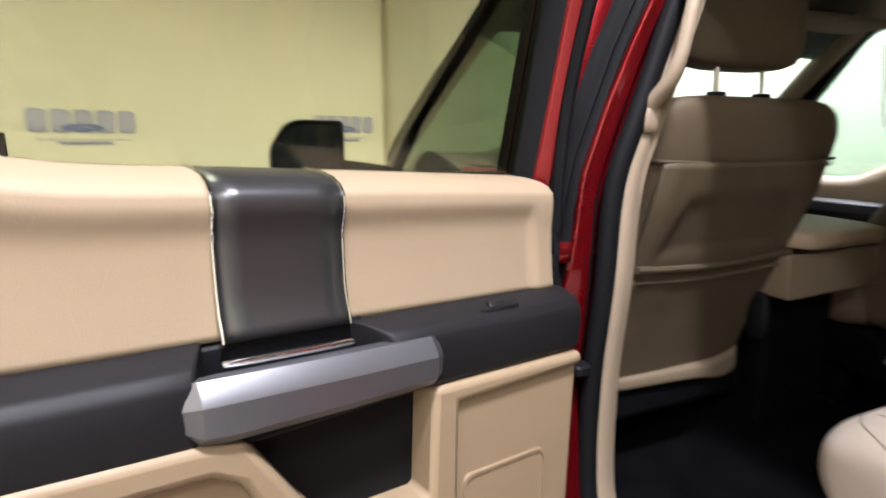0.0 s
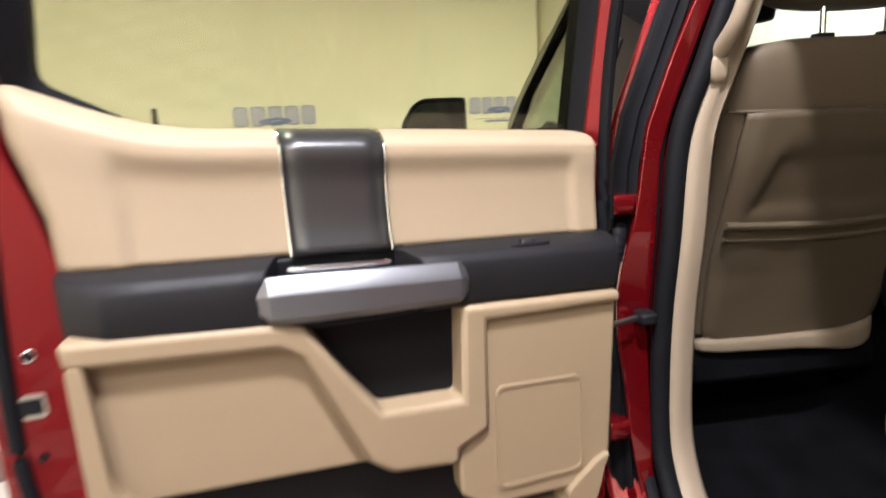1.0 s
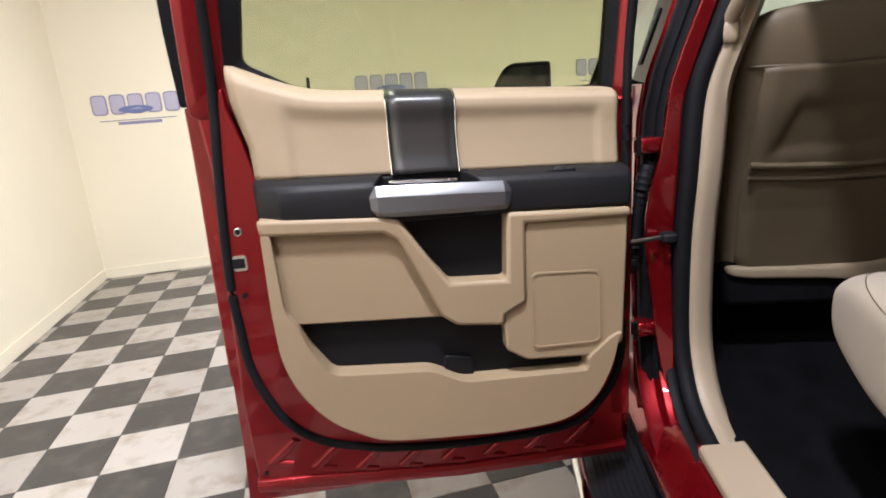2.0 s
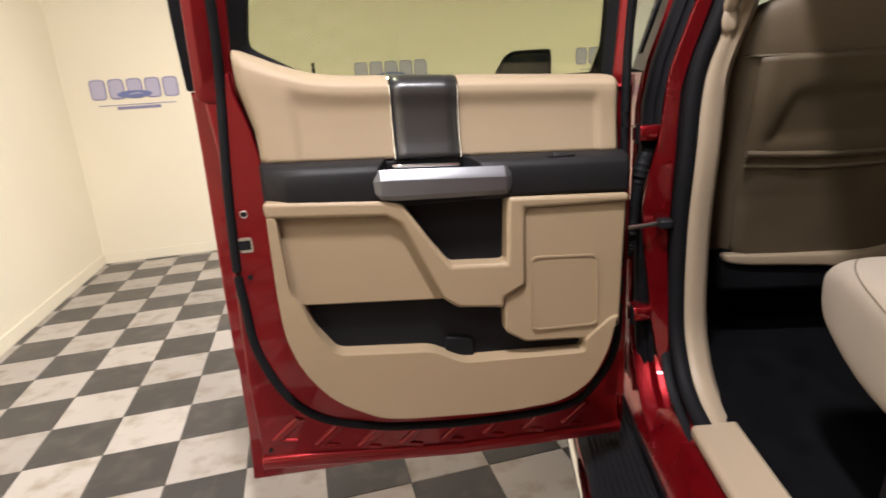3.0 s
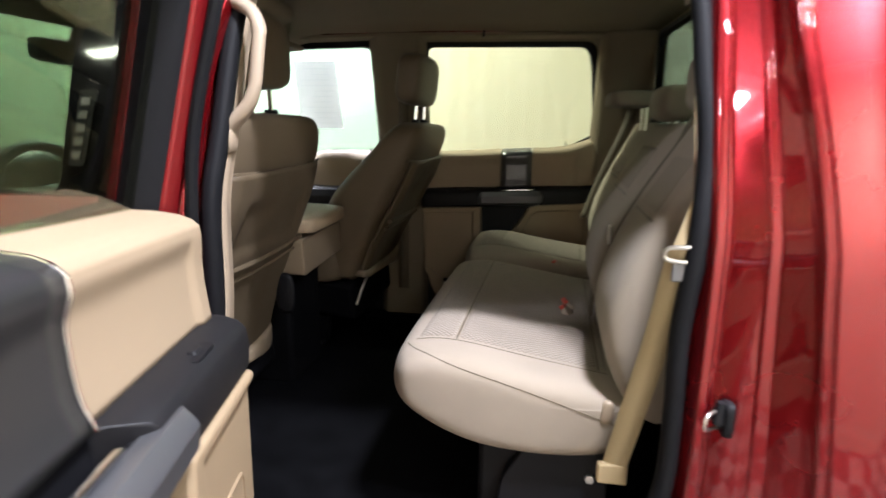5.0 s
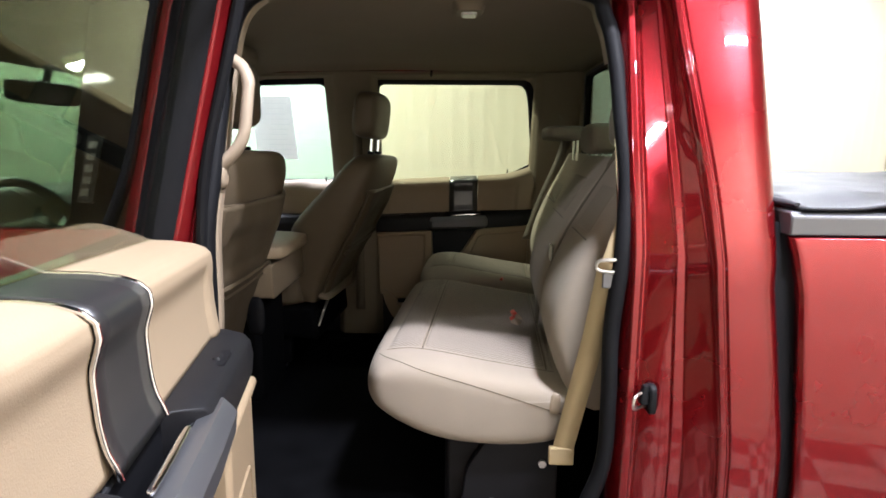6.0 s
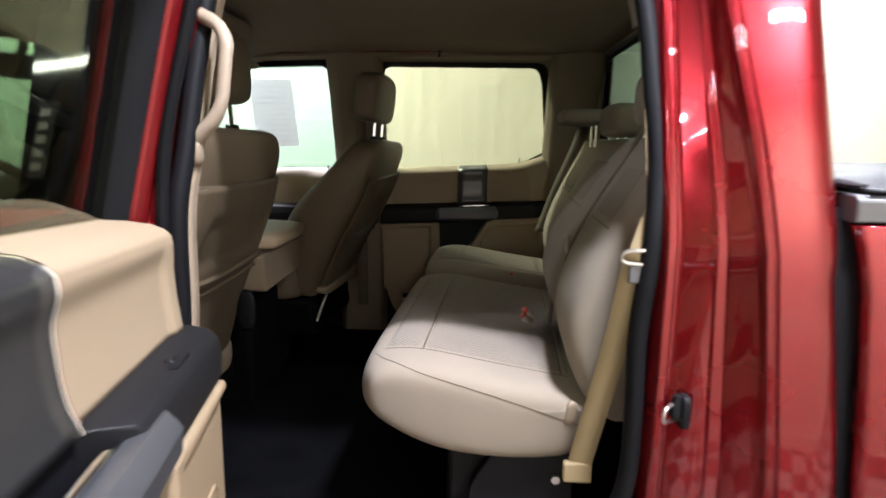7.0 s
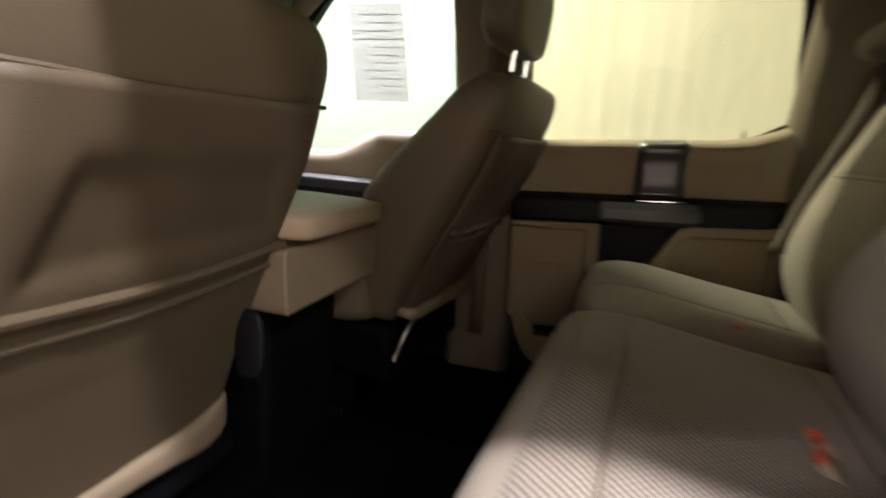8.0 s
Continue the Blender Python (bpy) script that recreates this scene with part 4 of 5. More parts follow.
    band = [(0.808, 1.258), (0.560, 1.240), (0.513, 1.230), (0.454, 1.135), (0.412, 1.076), (0.283, 1.068), (0.277, 1.222), (0.02, 1.209), (-0.012, 1.207), (-0.012, 1.186), (0.235, 1.193), (0.238, 1.010), (0.290, 0.985), (0.292, 0.958), (0.404, 0.972), (0.440, 1.000), (0.521, 1.186), (0.551, 1.204), (0.806, 1.222)]
    part("ridge_band", prism(q(band), 0.0, 0.066), TAN, door, "raised tan band round the pocket", bevel=0.009, seg=3)
    right = [(0.238, 1.196), (-0.010, 1.188), (0.0, 0.874), (0.05, 0.852), (0.088, 0.848), (0.241, 0.859), (0.289, 0.891), (0.292, 0.990), (0.240, 1.012)]
    part("speaker_card", prism(q(rounded(right, 0.008)), 0.0, 0.055), TAN, door, "tan speaker card", bevel=0.006)
    gr = rounded([(0.224, 1.076), (0.060, 1.066), (0.058, 0.884), (0.226, 0.888)], 0.018)
    gm = part("speaker_grille", prism(q(gr), 0.050, 0.0572), TAN, door, "tan perforated speaker grille", bevel=0.002)
    cxy = (0.142, 0.979)
    frame_in = [(cxy[0] + (a - cxy[0]) * 0.95, cxy[1] + (b - cxy[1]) * 0.95) for a, b in gr]
    part("grille_rim", loft([[(s * a, n, b) for a, b in o] for o, n in ((gr, 0.0565), (gr, 0.0595), (frame_in, 0.0595), (frame_in, 0.0565))], ring=True), TAN, gm)
    rim_o = [(0.815, 1.225), (0.817, 1.040), (0.812, 0.940), (0.785, 0.846), (0.722, 0.758), (0.614, 0.697), (0.551, 0.686), (0.299, 0.668), (0.146, 0.676), (0.066, 0.720), (0.022, 0.800), (0.002, 0.880), (0.006, 0.905), (0.030, 0.898), (0.075, 0.862), (0.092, 0.848), (0.090, 0.816), (0.397, 0.829), (0.471, 0.869), (0.693, 0.889), (0.736, 0.955), (0.756, 1.019), (0.778, 1.05), (0.784, 1.224)]
    part("pocket_rim", prism(q(rounded(rim_o, [0.01, 0.05, 0.06, 0.08, 0.08, 0.08, 0.05, 0.08, 0.08, 0.06, 0.05] + [0.02] * 13)), 0.0, 0.067, top=[(a, b) for a, b in q(rounded([(u + (0.0 if i > 11 else (0.42 - u) * 0.030), z + (0.0 if i > 11 else 0.014 * (z < 0.9))) for i, (u, z) in enumerate(rim_o)], [0.01, 0.05, 0.06, 0.08, 0.08, 0.08, 0.05, 0.08, 0.08, 0.06, 0.05] + [0.02] * 13))]), TAN, door, "tan map pocket rim", bevel=0.010, seg=3)
    part("bottle_holder", prism(q(rounded([(0.435, 0.835), (0.365, 0.82), (0.365, 0.872), (0.435, 0.885)], 0.012)), 0.012, 0.026), BLACK, door, bevel=0.004)
    part("lock_pin", tube([(s * 0.679, -0.100, 1.500), (s * 0.679, -0.100, 1.541)], [0.0045, 0.0035], 8), BLACK, door, "black lock pin")
    part("pin_collar", superloft([(1.502, *sorted((s * 0.662, s * 0.696)), -0.112, -0.088), (1.510, *sorted((s * 0.668, s * 0.690)), -0.108, -0.092)], "z", 3), BLACK, door)

    # red shell, window frame
    def nz(z):
        return max(0.0, z - 1.48) * 0.26

    if opened:
        # the inner pressing is a raised plate inside a rubber gasket, on a lower flange, on the outer skin
        gasket = [(0.0, 1.972), (0.40, 1.972), (0.70, 1.972), (0.790, 1.958), (0.830, 1.890), (0.850, 1.72), (0.861, 1.60), (0.872, 1.50), (0.880, 1.42), (0.889, 1.323), (0.897, 1.217), (0.903, 1.09), (0.899, 1.0), (0.888, 0.88), (0.836, 0.752), (0.76, 0.678), (0.655, 0.640), (0.55, 0.620), (0.35, 0.604), (0.114, 0.614), (0.02, 0.68), (-0.030, 0.79), (-0.035, 1.0), (-0.038, 1.2), (-0.040, 1.42), (-0.040, 1.60), (-0.036, 1.80), (-0.028, 1.94)]
        line = smooth_path([(u, -0.026 - 0.014 * step(1.45, 1.56, z) + nz(z), z) for u, z in gasket], 6, True)
        part("door_gasket", tube([(s * p.x, p.y, p.z) for p in line], 0.0105, 10, True), RUBBER, door, "black rubber door gasket")
        plate = [(p.x - 0.004, p.z) for p in line if p.z < 1.53 and p.x > 0.6] + [(p.x, p.z + 0.004) for p in line if p.x <= 0.6 and p.z < 1.24] + [(-0.03, 1.25), (0.800, 1.28), (0.826, 1.42), (0.848, 1.49), (0.852, 1.53)]
        part("door_shell", prism(q(plate), -0.11, -0.028), RED_IN, door, "red painted inner door pressing", bevel=0.005, seg=2)
        flange = rounded([(-0.055, 0.505), (0.30, 0.500), (0.90, 0.545), (0.928, 0.58), (0.932, 0.80), (0.926, 0.95), (0.920, 1.10), (0.913, 1.22), (0.908, 1.36), (0.918, 1.47), (0.922, 1.53), (0.82, 1.53), (0.80, 1.28), (-0.06, 1.25)], 0.01)
        part("shell_flange", prism(q(flange), -0.127, -0.056), RED_IN, door, "recessed red flange of the door", bevel=0.006)
        part("hinge_flange", boxes((*sorted((s * -0.074, s * -0.012)), -0.125, -0.056, 0.60, 1.445)), RED_IN, door, bevel=0.006)
        lip = [[(s * u, n, 0.478 + 0.045 * step(0.3, 1.0, u) + dz) for n, dz in ((-0.128, 0.0), (-0.060, 0.004), (-0.046, 0.014), (-0.044, 0.034), (-0.050, 0.046), (-0.070, 0.050), (-0.128, 0.050))] for u in (-0.06, 0.2, 0.4, 0.6, 0.8, 0.93)]
        part("lower_lip", loft(lip), RED_IN, door, "bright rolled lower lip of the door", angle=50, bevel=0.003)
        outer = rounded([(-0.104, 0.462), (0.50, 0.450), (0.982, 0.452), (0.972, 0.60), (0.968, 0.80), (0.972, 0.84), (0.969, 1.06), (0.962, 1.35), (0.962, 1.495), (-0.104, 1.478)], [0.01, 0.02, 0.006, 0.03, 0.01, 0.01, 0.05, 0.05, 0.004, 0.004])
        part("door_skin", prism(q(outer), -0.165, -0.1275), RED, door, "red painted outer door skin", bevel=0.007)
        for u, z in ((0.886, 0.612), (0.780, 0.582), (0.671, 0.560), (0.558, 0.550), (0.445, 0.546), (0.332, 0.543), (0.219, 0.541), (0.106, 0.540)):
            part("pressed_rib", loft([[(s * (u + t * (u - 0.066 - u) + w), n, z + t * 0.056 + w * 0.5) for w, n in ((-0.013, -0.057), (-0.008, -0.048), (0.008, -0.048), (0.013, -0.057))] for t in (0.0, 0.08, 0.9, 1.0)], False), RED_IN, door, bevel=0.003)
            part("pressed_rib", loft([[(s * (u - t * 0.052), n, z - t * 0.012 + w) for w, n in ((-0.009, -0.057), (-0.005, -0.050), (0.005, -0.050), (0.009, -0.057))] for t in (0.0, 0.1, 0.9, 1.0)], False), RED_IN, door, bevel=0.002)
        for u, z in ((0.891, 0.829), (0.864, 0.761), (0.905, 0.585)):
            part("drain_plug", tube([(s * u, -0.058, z), (s * u, -0.052, z)], 0.006, 10), BLACK, door)
        la = part("door_latch", superloft([(-0.034, *sorted((s * 0.858, s * 0.890)), 1.130, 1.168), (-0.0262, *sorted((s * 0.859, s * 0.889)), 1.131, 1.167)], "y", 6), STEEL, door, "zinc door latch")
        part("latch_slot", boxes((*sorted((s * 0.863, s * 0.8965)), -0.034, -0.0245, 1.138, 1.160)), BLACK, la)
        bh = part("bolt_hole", tube([(s * 0.868, -0.03, 1.221), (s * 0.868, -0.0255, 1.221)], 0.0065, 12), BLACK, door)
        part("hole_rim", tube([(s * (0.868 + 0.0075 * math.cos(k * math.tau / 16)), -0.027, 1.221 + 0.0075 * math.sin(k * math.tau / 16)) for k in range(16)], 0.0015, 6, True), STEEL, bh)
        part("bolt", tube([(s * 0.876, -0.03, 1.072), (s * 0.876, -0.022, 1.072)], 0.006, 6), RUBBER, door)
        for zz in (0.822, 1.322):
            part("hinge_leaf", superloft([(zz - 0.016, *sorted((s * -0.072, s * -0.05)), -0.11, -0.06), (zz + 0.016, *sorted((s * -0.072, s * -0.05)), -0.11, -0.06)], "z", 5), RED, door)

    gl_o = [(-0.045, 1.440), (0.40, 1.470), (0.70, 1.48), (0.818, 1.52), (0.805, 1.70), (0.775, 1.88), (0.755, 1.975), (0.69, 1.985), (0.0, 1.985), (-0.045, 1.975)]
    g = part("window_pane", loft([[(s * u, -0.112 + nz(z) + d, z) for u, z in gl_o] for d in (0.0, 0.004)]), GLASS_DARK, door, "green privacy door glass")
    inner = rounded([(-0.012, 1.455), (0.66, 1.498), (0.812, 1.580), (0.788, 1.70), (0.768, 1.88), (0.745, 1.966), (0.004, 1.968)], [0.01, 0.05, 0.02, 0.1, 0.05, 0.06, 0.03])
    outer = rounded([(-0.052, 1.44), (0.66, 1.445), (0.935, 1.47), (0.915, 1.70), (0.885, 1.91), (0.84, 2.01), (-0.048, 2.01)], [0.01, 0.05, 0.02, 0.1, 0.05, 0.08, 0.03])
    mid = [(a[0] + (b[0] - a[0]) * (0.36 if a[0] < 0.1 else 0.30), a[1] + (b[1] - a[1]) * 0.45) for a, b in zip(inner, outer)]
    rim = [(a[0] + (b[0] - a[0]) * 0.75, a[1] + (b[1] - a[1]) * 0.75) for a, b in zip(mid, outer)]
    part("glass_run", loft([[(s * u, n + nz(z), z) for u, z in o] for o, n in ((inner, -0.118), (inner, -0.092), (mid, -0.072), (mid, -0.118))], ring=True), RUBBER, door, "black glass channel", angle=50)
    part("window_frame", loft([[(s * u, n + nz(z), z) for u, z in o] for o, n in ((mid, -0.120), (mid, -0.066), (rim, -0.048), (outer, -0.054 if opened else -0.045), (outer, -0.10), (outer, -0.14))], ring=True), RED_IN if opened else HEADLINER, door, angle=50, bevel=0.004)
    if opened:
        cap_o = rounded([(-0.098, 1.482), (0.66, 1.482), (0.968, 1.497), (0.962, 1.70), (0.930, 1.91), (0.870, 2.015), (-0.085, 2.015)], [0.01, 0.05, 0.006, 0.1, 0.05, 0.08, 0.03])
        part("outer_capping", loft([[(s * u, n + nz(z), z) for u, z in cap_o] for n in (-0.168, -0.128)] + [[(s * u, n + nz(z), z) for u, z in mid] for n in (-0.141, -0.165)], ring=True), RUBBER, door, "black outer window capping")
    return door


DOOR_L = pose(-0.097, 0.86, 0, 0, 0, 193)
rear_door("rear_door", 1, DOOR_L, "open red rear door with tan and charcoal inner panel", True)
rear_door("rear_door", -1, pose(1.87, 0.833, 0, 0, 0, 90), "closed far rear door with tan panel and bright window", False)


# ---------------------------------------------------------------- front seats, console, dash
def front_seat(name, m, label, low=0.865):
    seat = thing(name, label, "truck seat", "front seats", m)
    # own frame: x across from the middle, y forward from the back's top edge, z up
    def lean(z):
        return 0.075 * (1.44 - z)

    rows = []
    for z, x0, x1, y0, y1 in ((0.865, -0.22, 0.20, 0.165, 0.25), (0.90, -0.27, 0.25, 0.158, 0.27), (1.0, -0.30, 0.275, 0.140, 0.29), (1.11, -0.315, 0.29, 0.118, 0.33), (1.22, -0.32, 0.30, 0.085, 0.345), (1.30, -0.325, 0.31, 0.058, 0.335), (1.40, -0.335, 0.325, 0.028, 0.27), (1.52, -0.34, 0.335, 0.002, 0.175), (1.58, -0.32, 0.315, -0.006, 0.150), (1.615, -0.28, 0.275, -0.004, 0.120), (1.635, -0.22, 0.215, 0.006, 0.105)):
        z = max(z, low + 0.4 * (z - 0.865))
        rows.append((z, x0, x1, y0 + lean(z), y1 + lean(z), 4.5))
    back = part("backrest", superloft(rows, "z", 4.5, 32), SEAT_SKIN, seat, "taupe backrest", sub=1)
    # shell on the rear face

    def rear(z):
        return table([(0.865, 0.165), (0.90, 0.158), (1.0, 0.140), (1.11, 0.118), (1.22, 0.085), (1.30, 0.058), (1.40, 0.028), (1.52, 0.002), (1.58, -0.006), (1.635, -0.004)], z) + lean(z)

    def half(z):
        return table([(0.88, 0.19), (0.95, 0.238), (1.15, 0.258), (1.42, 0.272), (1.50, 0.268)], z)

    def panel(u, v):
        z = low + 0.04 + v * (1.45 - low)
        x = (2 * u - 1) * half(z)
        e = min(u, 1 - u) * 2
        hw = 0.235 - 0.28 * (z - 1.26)
        dent = 0.011 * (1 - step(hw - 0.03, hw, abs(x))) * step(1.255, 1.30, z) * (1 - step(1.385, 1.43, z))
        dent += 0.004 * noise.noise((x * 9, z * 7, 3))
        return (x, rear(z) - 0.005 + 0.016 * (1 - step(0, 0.12, e)) + dent, z)

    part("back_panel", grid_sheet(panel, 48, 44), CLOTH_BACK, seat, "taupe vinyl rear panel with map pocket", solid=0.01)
    pl = [(-0.262, 1.242), (-0.13, 1.234), (0.0, 1.230), (0.14, 1.236), (0.262, 1.246)]
    part("pocket_edge", tube(smooth_path([(x, rear(z) - 0.017, z) for x, z in pl], 6), 0.009, 8), CLOTH_BACK, seat)
    part("pocket_seam", tube(smooth_path([(x * 0.98, rear(z - 0.035) - 0.015, z - 0.035) for x, z in pl], 6), 0.0065, 8), CLOTH_BACK, seat)
    part("top_seam", tube(smooth_path([(x, rear(1.49) - 0.004 + 0.02 * (abs(x) > 0.3), 1.49 - 0.006 * math.cos(x * 7)) for x in np.linspace(-0.31, 0.31, 9)], 4), 0.004, 8), CLOTH_BACK, seat)
    up, back_off = low - 0.865, -0.25 * (low - 0.865)
    part("lower_skirt", superloft([(x, y0 + back_off, y1 + back_off, z0 + up, z1 + up) for x, y0, y1, z0, z1 in ((-0.265, 0.170, 0.220, 0.905, 0.93), (-0.23, 0.165, 0.225, 0.885, 0.925), (0.05, 0.160, 0.225, 0.885, 0.925), (0.15, 0.160, 0.225, 0.860, 0.925), (0.215, 0.165, 0.225, 0.865, 0.95), (0.235, 0.170, 0.22, 0.89, 0.97))], "x", 4), TRIM_SHADED, seat, "tan lower skirt", sub=1)
    part("side_shield", superloft([(0.92, 0.20, 0.245, 0.22, 0.32), (1.0, 0.225, 0.270, 0.20, 0.33), (1.12, 0.25, 0.290, 0.18, 0.30)], "z"), SEAT_SKIN, seat, sub=1)
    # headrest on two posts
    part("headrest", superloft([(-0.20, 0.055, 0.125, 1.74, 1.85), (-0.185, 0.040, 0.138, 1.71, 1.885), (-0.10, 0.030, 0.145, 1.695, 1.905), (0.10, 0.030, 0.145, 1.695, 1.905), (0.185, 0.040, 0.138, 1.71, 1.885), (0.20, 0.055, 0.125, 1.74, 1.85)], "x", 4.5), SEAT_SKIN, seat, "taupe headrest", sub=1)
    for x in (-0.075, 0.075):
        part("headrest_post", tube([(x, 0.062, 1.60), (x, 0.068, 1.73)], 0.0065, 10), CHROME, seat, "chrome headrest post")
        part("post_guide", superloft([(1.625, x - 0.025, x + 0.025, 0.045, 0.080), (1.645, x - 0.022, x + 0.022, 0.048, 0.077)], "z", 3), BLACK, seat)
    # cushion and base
    # cushion takes the darkened vinyl for the shade low beside the console
    part("cushion", superloft([(-0.33, 0.28, 0.72, 0.96, 1.12), (-0.30, 0.24, 0.76, 0.94, 1.145), (-0.20, 0.22, 0.78, 0.93, 1.13), (0.20, 0.22, 0.78, 0.93, 1.13), (0.30, 0.24, 0.76, 0.94, 1.145), (0.33, 0.28, 0.72, 0.96, 1.12)], "x", 4), SEAT_SKIN, seat, "taupe seat cushion darkened for shade", sub=1)
    # base, rails and risers go near-black for the shade under the seat
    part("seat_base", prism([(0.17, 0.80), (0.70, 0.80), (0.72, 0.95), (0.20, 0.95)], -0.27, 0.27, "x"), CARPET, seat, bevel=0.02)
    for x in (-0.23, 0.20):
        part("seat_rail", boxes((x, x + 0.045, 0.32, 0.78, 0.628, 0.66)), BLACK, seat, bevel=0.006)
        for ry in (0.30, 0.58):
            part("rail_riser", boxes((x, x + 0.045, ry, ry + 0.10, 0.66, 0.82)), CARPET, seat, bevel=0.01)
    return seat


front_seat("bucket_seat", pose(0.565, 1.010, 0, 0, 0, 0), "tan cloth driver seat with headrest on chrome posts")
ps = front_seat("bucket_seat", pose(1.49, 0.745, -0.02, 0, 0, -3) @ pose(0, 0.01, 1.6, 7, 0, 0) @ pose(0, -0.01, -1.6), "tan cloth passenger seat tilted further back", 0.955)
part("recliner_lever", tube(smooth_path([(-0.19, 0.165, 0.975), (-0.235, 0.160, 0.960), (-0.262, 0.165, 0.915), (-0.270, 0.172, 0.875)], 4), 0.006, 8), STEEL, ps, "bright recliner lever")

# centre console: folding middle seat with a deep tan box
con = thing("centre_console", "tan centre console with padded lid", "console")
part("lid", superloft([(1.03, 0.83, 1.18, 1.255, 1.295), (1.045, 0.815, 1.195, 1.245, 1.308), (1.40, 0.815, 1.195, 1.25, 1.315), (1.55, 0.82, 1.19, 1.25, 1.30), (1.58, 0.85, 1.16, 1.26, 1.29)], "y", 6), TAN_SOFT, con, "tan padded lid", sub=1)
part("box", prism(rounded([(0.815, 1.112), (1.212, 1.122), (1.215, 1.238), (0.805, 1.238)], 0.012), 1.065, 1.60), TRIM_SHADED, con, bevel=0.006)
# pedestal takes the floor's near-black for the shade beneath the box
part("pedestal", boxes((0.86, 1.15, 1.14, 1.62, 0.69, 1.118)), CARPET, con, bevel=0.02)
part("hinge_cover", superloft([(0.770, 1.09, 1.15, 0.99, 1.13), (0.790, 1.08, 1.16, 0.98, 1.14)], "x", 3), BLACK, con, sub=1)

dash = thing("dashboard", "tan and black dashboard with centre display", "dashboard")
part("dash_body", loft([[(x, y, z) for y, z in ((1.95, 0.95), (1.88, 1.15), (1.90, 1.27), (1.95, 1.38), (2.02, 1.475), (2.09, 1.50), (2.15, 1.475), (2.30, 1.385), (2.36, 1.36), (2.36, 0.9))] for x in (0.15, 0.6, 1.43, 1.88)]), DARK, dash, "charcoal dash top", bevel=0.02)
part("lower_dash", boxes((0.16, 1.87, 1.90, 2.1, 0.78, 1.12)), TRIM_TAN, dash, bevel=0.03)
part("centre_stack", superloft([(1.76, 0.84, 1.19, 1.0, 1.34), (1.80, 0.82, 1.21, 0.95, 1.38), (1.95, 0.82, 1.21, 0.9, 1.40)], "y", 6), BLACK, dash)
part("display", prism(rounded([(0.87, 1.20), (1.16, 1.20), (1.16, 1.35), (0.87, 1.35)], 0.01), 1.752, 1.77), SCREEN, dash, "dark centre display")
part("display_trim", prism([(0.85, 1.185), (1.18, 1.185), (1.18, 1.195), (0.85, 1.195)], 1.748, 1.77), CHROME, dash)
for x in (0.25, 0.75, 1.28, 1.75):
    part("air_vent", superloft([(1.885, x - 0.06, x + 0.06, 1.22, 1.30), (1.93, x - 0.07, x + 0.07, 1.21, 1.31)], "y", 5), BLACK, dash)
part("instrument_hood", superloft([(1.84, 0.38, 0.90, 1.30, 1.49), (1.88, 0.35, 0.93, 1.29, 1.53), (2.06, 0.34, 0.94, 1.29, 1.53)], "y", 4), DARK, dash, sub=1)

wheel = thing("steering_wheel", "black steering wheel with silver spokes", "steering wheel", m=pose(0.565, 1.70, 1.36, 68, 0, 0))
part("rim", tube([(0.19 * math.cos(k * math.tau / 40), 0.19 * math.sin(k * math.tau / 40), 0) for k in range(40)], 0.016, 10, True), BLACK, wheel)
part("hub", superloft([(-0.035, -0.075, 0.075, -0.06, 0.06), (0.02, -0.08, 0.08, -0.065, 0.065), (0.03, -0.06, 0.06, -0.05, 0.05)], "z", 4), BLACK, wheel)
for ang in (0, 180, 270):
    part("spoke", superloft([(0.06, -0.022, 0.022, -0.012, 0.012), (0.185, -0.016, 0.016, -0.008, 0.008)], "x"), SILVER, wheel).matrix_basis = pose(0, 0, 0, 0, 0, ang)
part("column", tube([(0, 0, -0.03), (0, 0.02, -0.35)], 0.045, 12), BLACK, wheel)

# far front door lining
ff = thing("front_door_lining", "tan far front door lining with dark armrest", "door panel")
part("upper_lining", loft([[(1.88 - d, y, z) for d, z in ((0.0, 1.29), (0.008, 1.29 + 0.37 * h), (0.0, 1.29 + 0.75 * h), (-0.03, 1.29 + 0.94 * h), (-0.05, 1.29 + h), (-0.05, 1.29))] for y, h in ((1.10, 0.188), (1.25, 0.188), (1.38, 0.184), (1.44, 0.168), (1.50, 0.135), (1.55, 0.108), (1.62, 0.100), (2.05, 0.10))]), TAN_SOFT, ff, angle=50)
part("armrest", loft([[(1.87 - d, y, z) for d, z in ((0.0, 1.30), (0.07, 1.29), (0.08, 1.25), (0.06, 1.21), (0.0, 1.20))] for y in (1.10, 1.5, 2.0)]), DARK, ff, bevel=0.006)
part("lower_lining", prism(rounded([(1.10, 0.70), (2.05, 0.70), (2.05, 1.205), (1.10, 1.205)], 0.03), 1.84, 1.90, "x"), TAN, ff, bevel=0.01)
part("sail_panel", superloft([(1.84, 1.84, 1.90, 1.38, 1.44), (1.95, 1.84, 1.90, 1.38, 1.56), (2.03, 1.85, 1.90, 1.38, 1.52)], "y"), TAN_SOFT, ff, sub=1)
part("lock_pin", tube([(1.868, 1.12, 1.47), (1.868, 1.12, 1.495)], 0.004, 8), BLACK, ff)

# price sheet on the far front window
st = thing("window_sticker", "pale price sheet stuck inside the side window", "sticker")


def fx(z, d=0.031):
    return WIDTH - skin(z) - d


part("sheet", loft([[(fx(z, d), y, z) for y, z in ((1.29, 1.585), (1.507, 1.585), (1.502, 1.905), (1.29, 1.905))] for d in (0.0305, 0.0312)]), PAPER, st)
random.seed(4)
